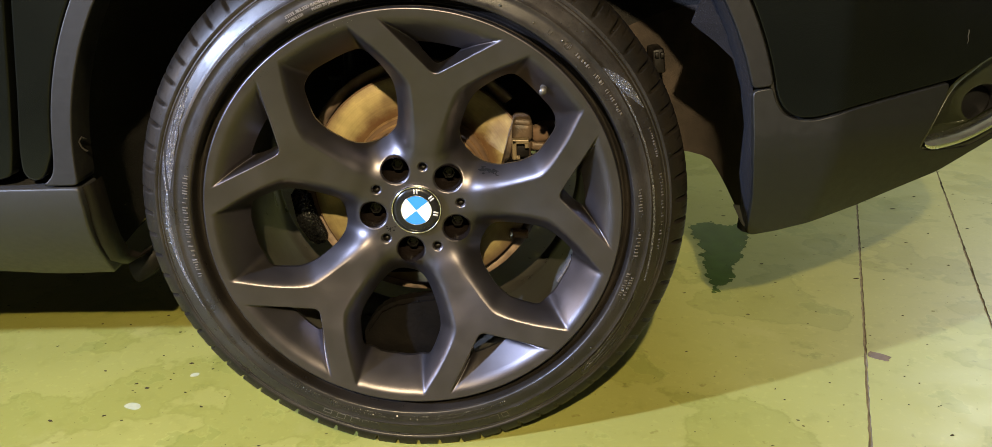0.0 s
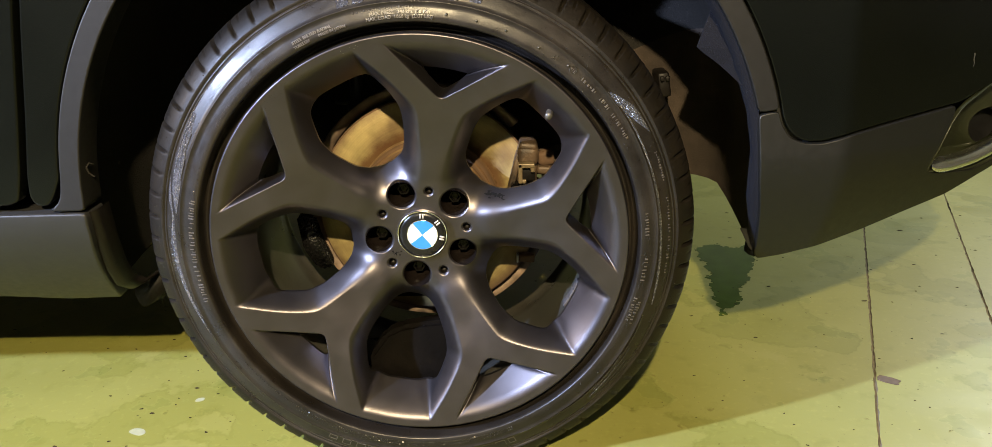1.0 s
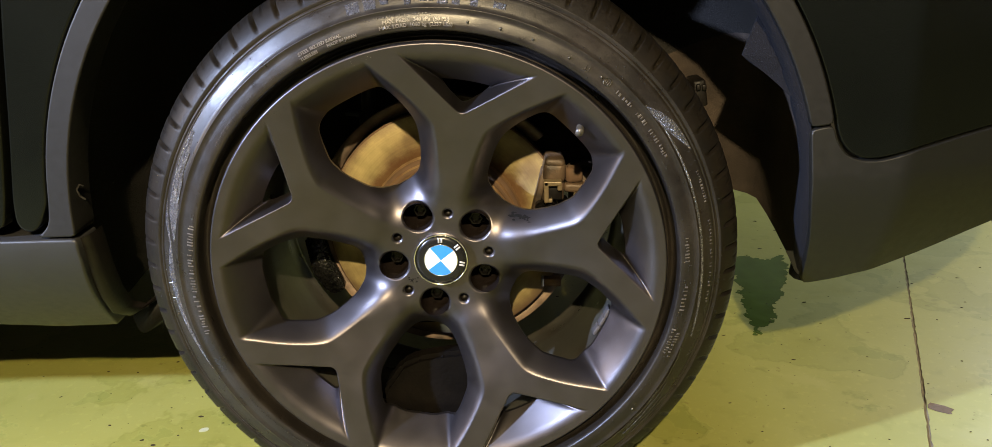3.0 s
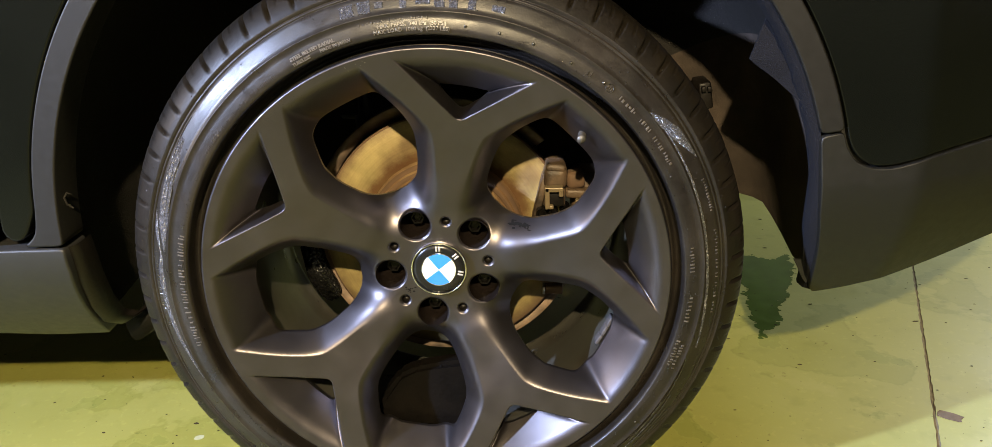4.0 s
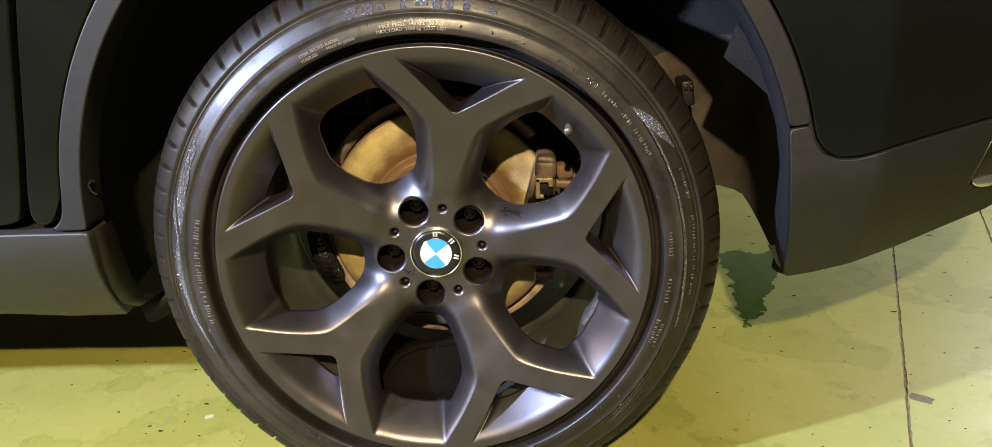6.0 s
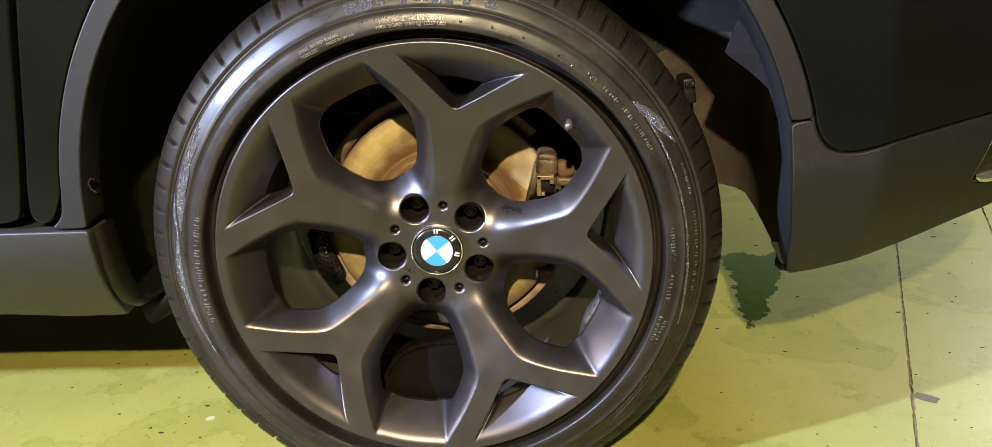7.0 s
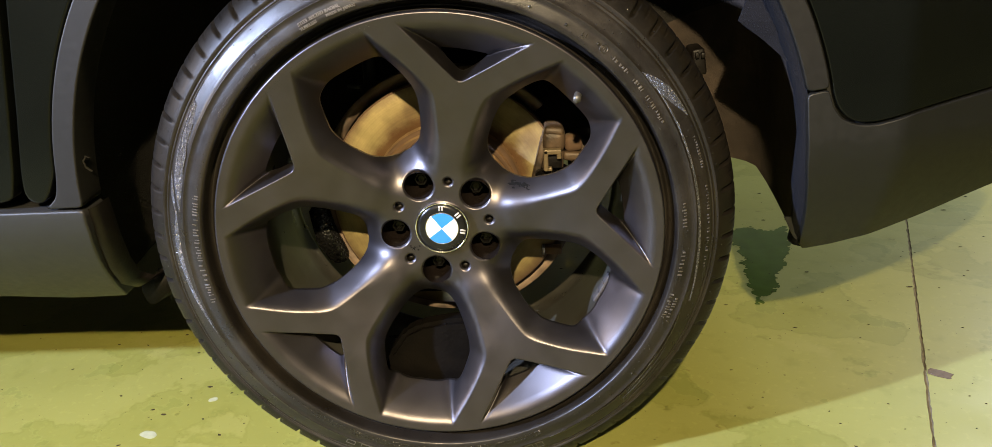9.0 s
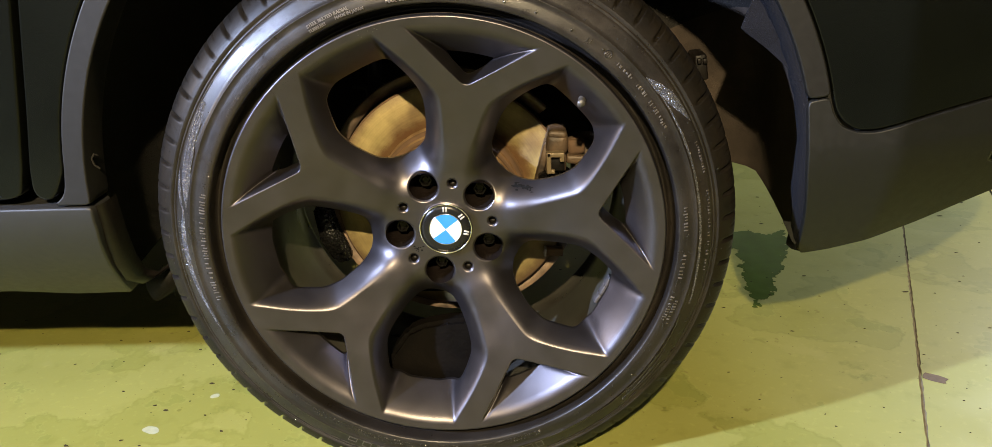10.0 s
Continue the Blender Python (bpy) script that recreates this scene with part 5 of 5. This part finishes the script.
CHIPS = [(-0.699, 0.343, 0.0029), (-0.572, 0.25, 0.0034), (-0.594, 0.1, 0.0055), (-0.515, 0.111, 0.0038), (-0.598, 0.423, 0.0029), (-0.491, 0.388, 0.0034), (-0.369, 0.131, 0.0042), (-0.409, 0.175, 0.0029), (-0.387, 0.249, 0.0025), (-0.45, 0.237, 0.0021), (-0.449, 0.332, 0.0021), (0.671, 0.647, 0.005), (0.706, 0.415, 0.0025), (0.893, 0.553, 0.0025), (0.766, 0.178, 0.0021), (0.551, 0.116, 0.0021), (0.546, 0.148, 0.0021), (0.761, 0.014, 0.0042), (0.639, 0.163, 0.0021), (0.572, 0.468, 0.0017), (0.778, 0.089, 0.0017), (0.735, 0.095, 0.0017), (0.636, 0.098, 0.0017), (0.521, 0.605, 0.0025), (0.559, 0.626, 0.0029), (0.595, 0.644, 0.0025)]
shapes = [mesh_of("dirt_chip", *chip(50 + q), smooth=False) for q in range(6)]
for me in shapes:
    me.materials.append(M_GRIT)
rnd = random.Random(77)
for q, (x, y, size) in enumerate(CHIPS):
    ob = new("dirt_chip", shapes[q % 6])
    ob.matrix_world = pose(x, y, 0.0002, 0, 0, rnd.uniform(-35, 50)) @ Matrix.Diagonal((size, size * rnd.uniform(0.6, 1.0), 0.0035, 1))
    tagged(ob, "thin dark brown chip of dirt on the green floor", "dirt chip", group="dirt chips on the floor")

tagged(part("paint_patch", flake([tuple(p) for p in smooth_loop([(-0.007, -0.004), (0.0, -0.006), (0.006, -0.004), (0.007, 0.003), (0.002, 0.006), (-0.006, 0.004)], 5)], 0.0003, (-0.412, 0.231, 0.0), 10), M_PALE, smooth=False),
       "small pale bare spot in the green floor paint", "floor patch")


def puddle(loop):
    """Thin film of water with a ragged edge."""
    X, Y = np.meshgrid(np.arange(0.48, 0.80, 0.002), np.arange(0.45, 1.0, 0.0016), indexing="ij")
    D = polygon_distance(X, Y, smooth_loop(loop, 6))
    D += np.array([[0.010 * noise.noise((x * 31.3, y * 38.3, 0.4)) + 0.010 * noise.noise((x * 88.0, y * 97.1, 3.3)) + 0.006 * noise.noise((x * 230.0, y * 260.0, 1.7)) for x, y in zip(a, b)] for a, b in zip(X, Y)])
    return clipped(np.stack([X, Y, 0.0005 + 0.0 * X], -1), D, (0, 0, -0.0005))


tagged(part("puddle", puddle([(0.577, 0.887), (0.621, 0.905), (0.661, 0.880), (0.702, 0.905), (0.690, 0.820), (0.664, 0.760), (0.636, 0.693), (0.603, 0.628), (0.579, 0.565), (0.533, 0.511), (0.541, 0.585), (0.552, 0.672), (0.565, 0.779)]), M_WET),
       "dark wet patch on the green floor behind the tyre", "puddle")


def droplets():
    """Water beads left on the sidewall and tread shoulder."""
    rnd = random.Random(21)
    verts, faces = [], []
    for i in range(950):
        r = rnd.choice((rnd.uniform(0.286, 0.333), rnd.uniform(0.325, 0.350), rnd.gauss(0.2915, 0.0022), rnd.gauss(0.3235, 0.0015), rnd.gauss(0.3115, 0.001)))
        a = radians(rnd.choice((rnd.uniform(-50, 60), rnd.gauss(-12, 9), rnd.gauss(180, 12), rnd.uniform(150, 290), rnd.uniform(0, 360))))
        s = rnd.uniform(0.0003, 0.0008)
        c = Vector((r * math.cos(a), tyre_y(r) - 0.0001, HUB + r * math.sin(a)))
        if c.z < 0.02:
            continue
        n = (Vector((math.cos(a), 0, math.sin(a))) * (0.0 if r < 0.325 else 0.6) + Vector((0, -1, 0))).normalized()
        u = n.orthogonal().normalized()
        w = n.cross(u)
        o, k = len(verts), 7
        for ring, h in ((1.0, 0.0), (0.75, 0.55)):
            for q in range(k):
                t = 2 * math.pi * q / k
                verts.append(c + (u * math.cos(t) + w * math.sin(t)) * s * ring + n * s * h)
        verts.append(c + n * s * 0.8)
        for q in range(k):
            p = (q + 1) % k
            faces.append((o + q, o + p, o + k + p, o + k + q))
            faces.append((o + k + q, o + k + p, o + 2 * k))
    return verts, faces


M_WATER = material("water_bead", (0.02, 0.02, 0.02), 0.05, 0, 0.0, 10, rough_vary=0.02, spec=0.8)
tagged(part("water_beads", droplets(), M_WATER, wheel), "small water beads on the tyre", kind="stuff")


def on_wheel(x, z):
    """Depth of the wheel's painted front at a place, from its nearest corner."""
    q = np.hypot(WHEEL_PTS[:, 0] - x, WHEEL_PTS[:, 2] - z).argmin()
    return WHEEL_PTS[q, 1]


WHEEL_PTS = np.array([v.co for v in wheel.data.vertices])


def flakes(places, seed):
    """Small flat marks lying on the wheel's front: x, z, width, height."""
    rnd = random.Random(seed)
    verts, faces = [], []
    for x, z, w, h in places:
        o, n = len(verts), 9
        for q in range(n):
            a = 2 * math.pi * q / n
            k = rnd.uniform(0.45, 1.0)
            px, pz = x + w * k * math.cos(a), z + h * k * math.sin(a)
            verts.append((px, on_wheel(px, pz) - 0.0004, pz))
        faces.append(tuple(range(o, o + n)))
    return verts, faces


def speck_places(count, seed):
    rnd = random.Random(seed)
    out = []
    while len(out) < count:
        q = WHEEL_PTS[rnd.randrange(len(WHEEL_PTS))]
        if q[1] < 0.055:
            s = rnd.uniform(0.0002, 0.0006)
            out.append((q[0], q[2], s, s * rnd.uniform(0.6, 1.4)))
    return out


tagged(part("dust_specks", flakes(speck_places(14, 12), 13), M_TRIMPALE, wheel), "tiny pale dust specks on the wheel paint", kind="stuff")
rnd = random.Random(8)
part("paint_scrape", flakes([(0.0985 + rnd.uniform(-0.011, 0.012), 0.4035 + rnd.gauss(0, 0.0013), rnd.uniform(0.0015, 0.0050), rnd.uniform(0.0006, 0.0016)) for _ in range(30)], 2), M_CHIP, wheel, "black scraped paint")
part("paint_scrape", flakes([(-0.0370 + rnd.gauss(0, 0.003), 0.3255 + rnd.gauss(0, 0.0022), rnd.uniform(0.0006, 0.002), rnd.uniform(0.0006, 0.0016)) for _ in range(12)], 3), M_CHIP, wheel, "black scraped paint")


def lip_marks(a0, a1, count, seed):
    rnd = random.Random(seed)
    out = []
    for _ in range(count):
        a, r = radians(rnd.uniform(a0, a1)), rnd.uniform(0.2555, 0.2675)
        out.append((r * math.cos(a), HUB + r * math.sin(a), rnd.uniform(0.0002, 0.0007), rnd.uniform(0.0002, 0.0006)))
    return out


part("lip_scuff", flakes(lip_marks(120, 136, 110, 4), 5), M_SCUFF, wheel, "brown scuff marks on the rim lip")
part("lip_scuff", flakes(lip_marks(103, 109, 7, 6), 6), M_STEEL, wheel, "pale scratches on the rim lip")
tagged(part("paint_patch", flake([tuple(p) for p in smooth_loop([(-0.015, -0.004), (-0.004, -0.008), (0.010, -0.008), (0.013, 0.001), (0.003, 0.008), (-0.011, 0.007)], 5)], 0.0003, (-0.479, 0.137, 0.0), -20), M_PALE, smooth=False),
       "pale bare patch in the green floor paint", "floor patch")


def dust_specks():
    """Pale dust grains on the sill."""
    rnd = random.Random(31)
    verts, faces = [], []
    for i in range(45):
        x, z = rnd.uniform(-0.85, -0.47), rnd.uniform(0.26, 0.40)
        s = rnd.uniform(0.0003, 0.0007)
        y = float(body_y(x, z)) - 0.0026
        o = len(verts)
        for q in range(5):
            a = 2 * math.pi * q / 5
            verts.append((x + s * math.cos(a), y, z + s * math.sin(a)))
        faces.append(tuple(range(o, o + 5)))
    return verts, faces


tagged(part("dust_specks", dust_specks(), M_TRIMPALE, car, smooth=False), "pale dust grains on the plastic", kind="stuff")


def drip_mark():
    """Short pale dried drip on the tail panel."""
    verts, faces = [], []
    for i in range(9):
        z = 0.5711 - 0.0022 * i
        x = 0.7214 + 0.0006 * math.sin(i * 1.3) + 0.0002 * i
        w = 0.0011 - 0.00008 * i
        verts += [(x - w, float(body_y(x - w, z)) - 0.0004, z), (x + w, float(body_y(x + w, z)) - 0.0004, z)]
    for i in range(8):
        faces.append((2 * i, 2 * i + 1, 2 * i + 3, 2 * i + 2))
    return verts, faces


part("drip_mark", drip_mark(), M_TRIMPALE, car, "short pale dried drip on the paint")
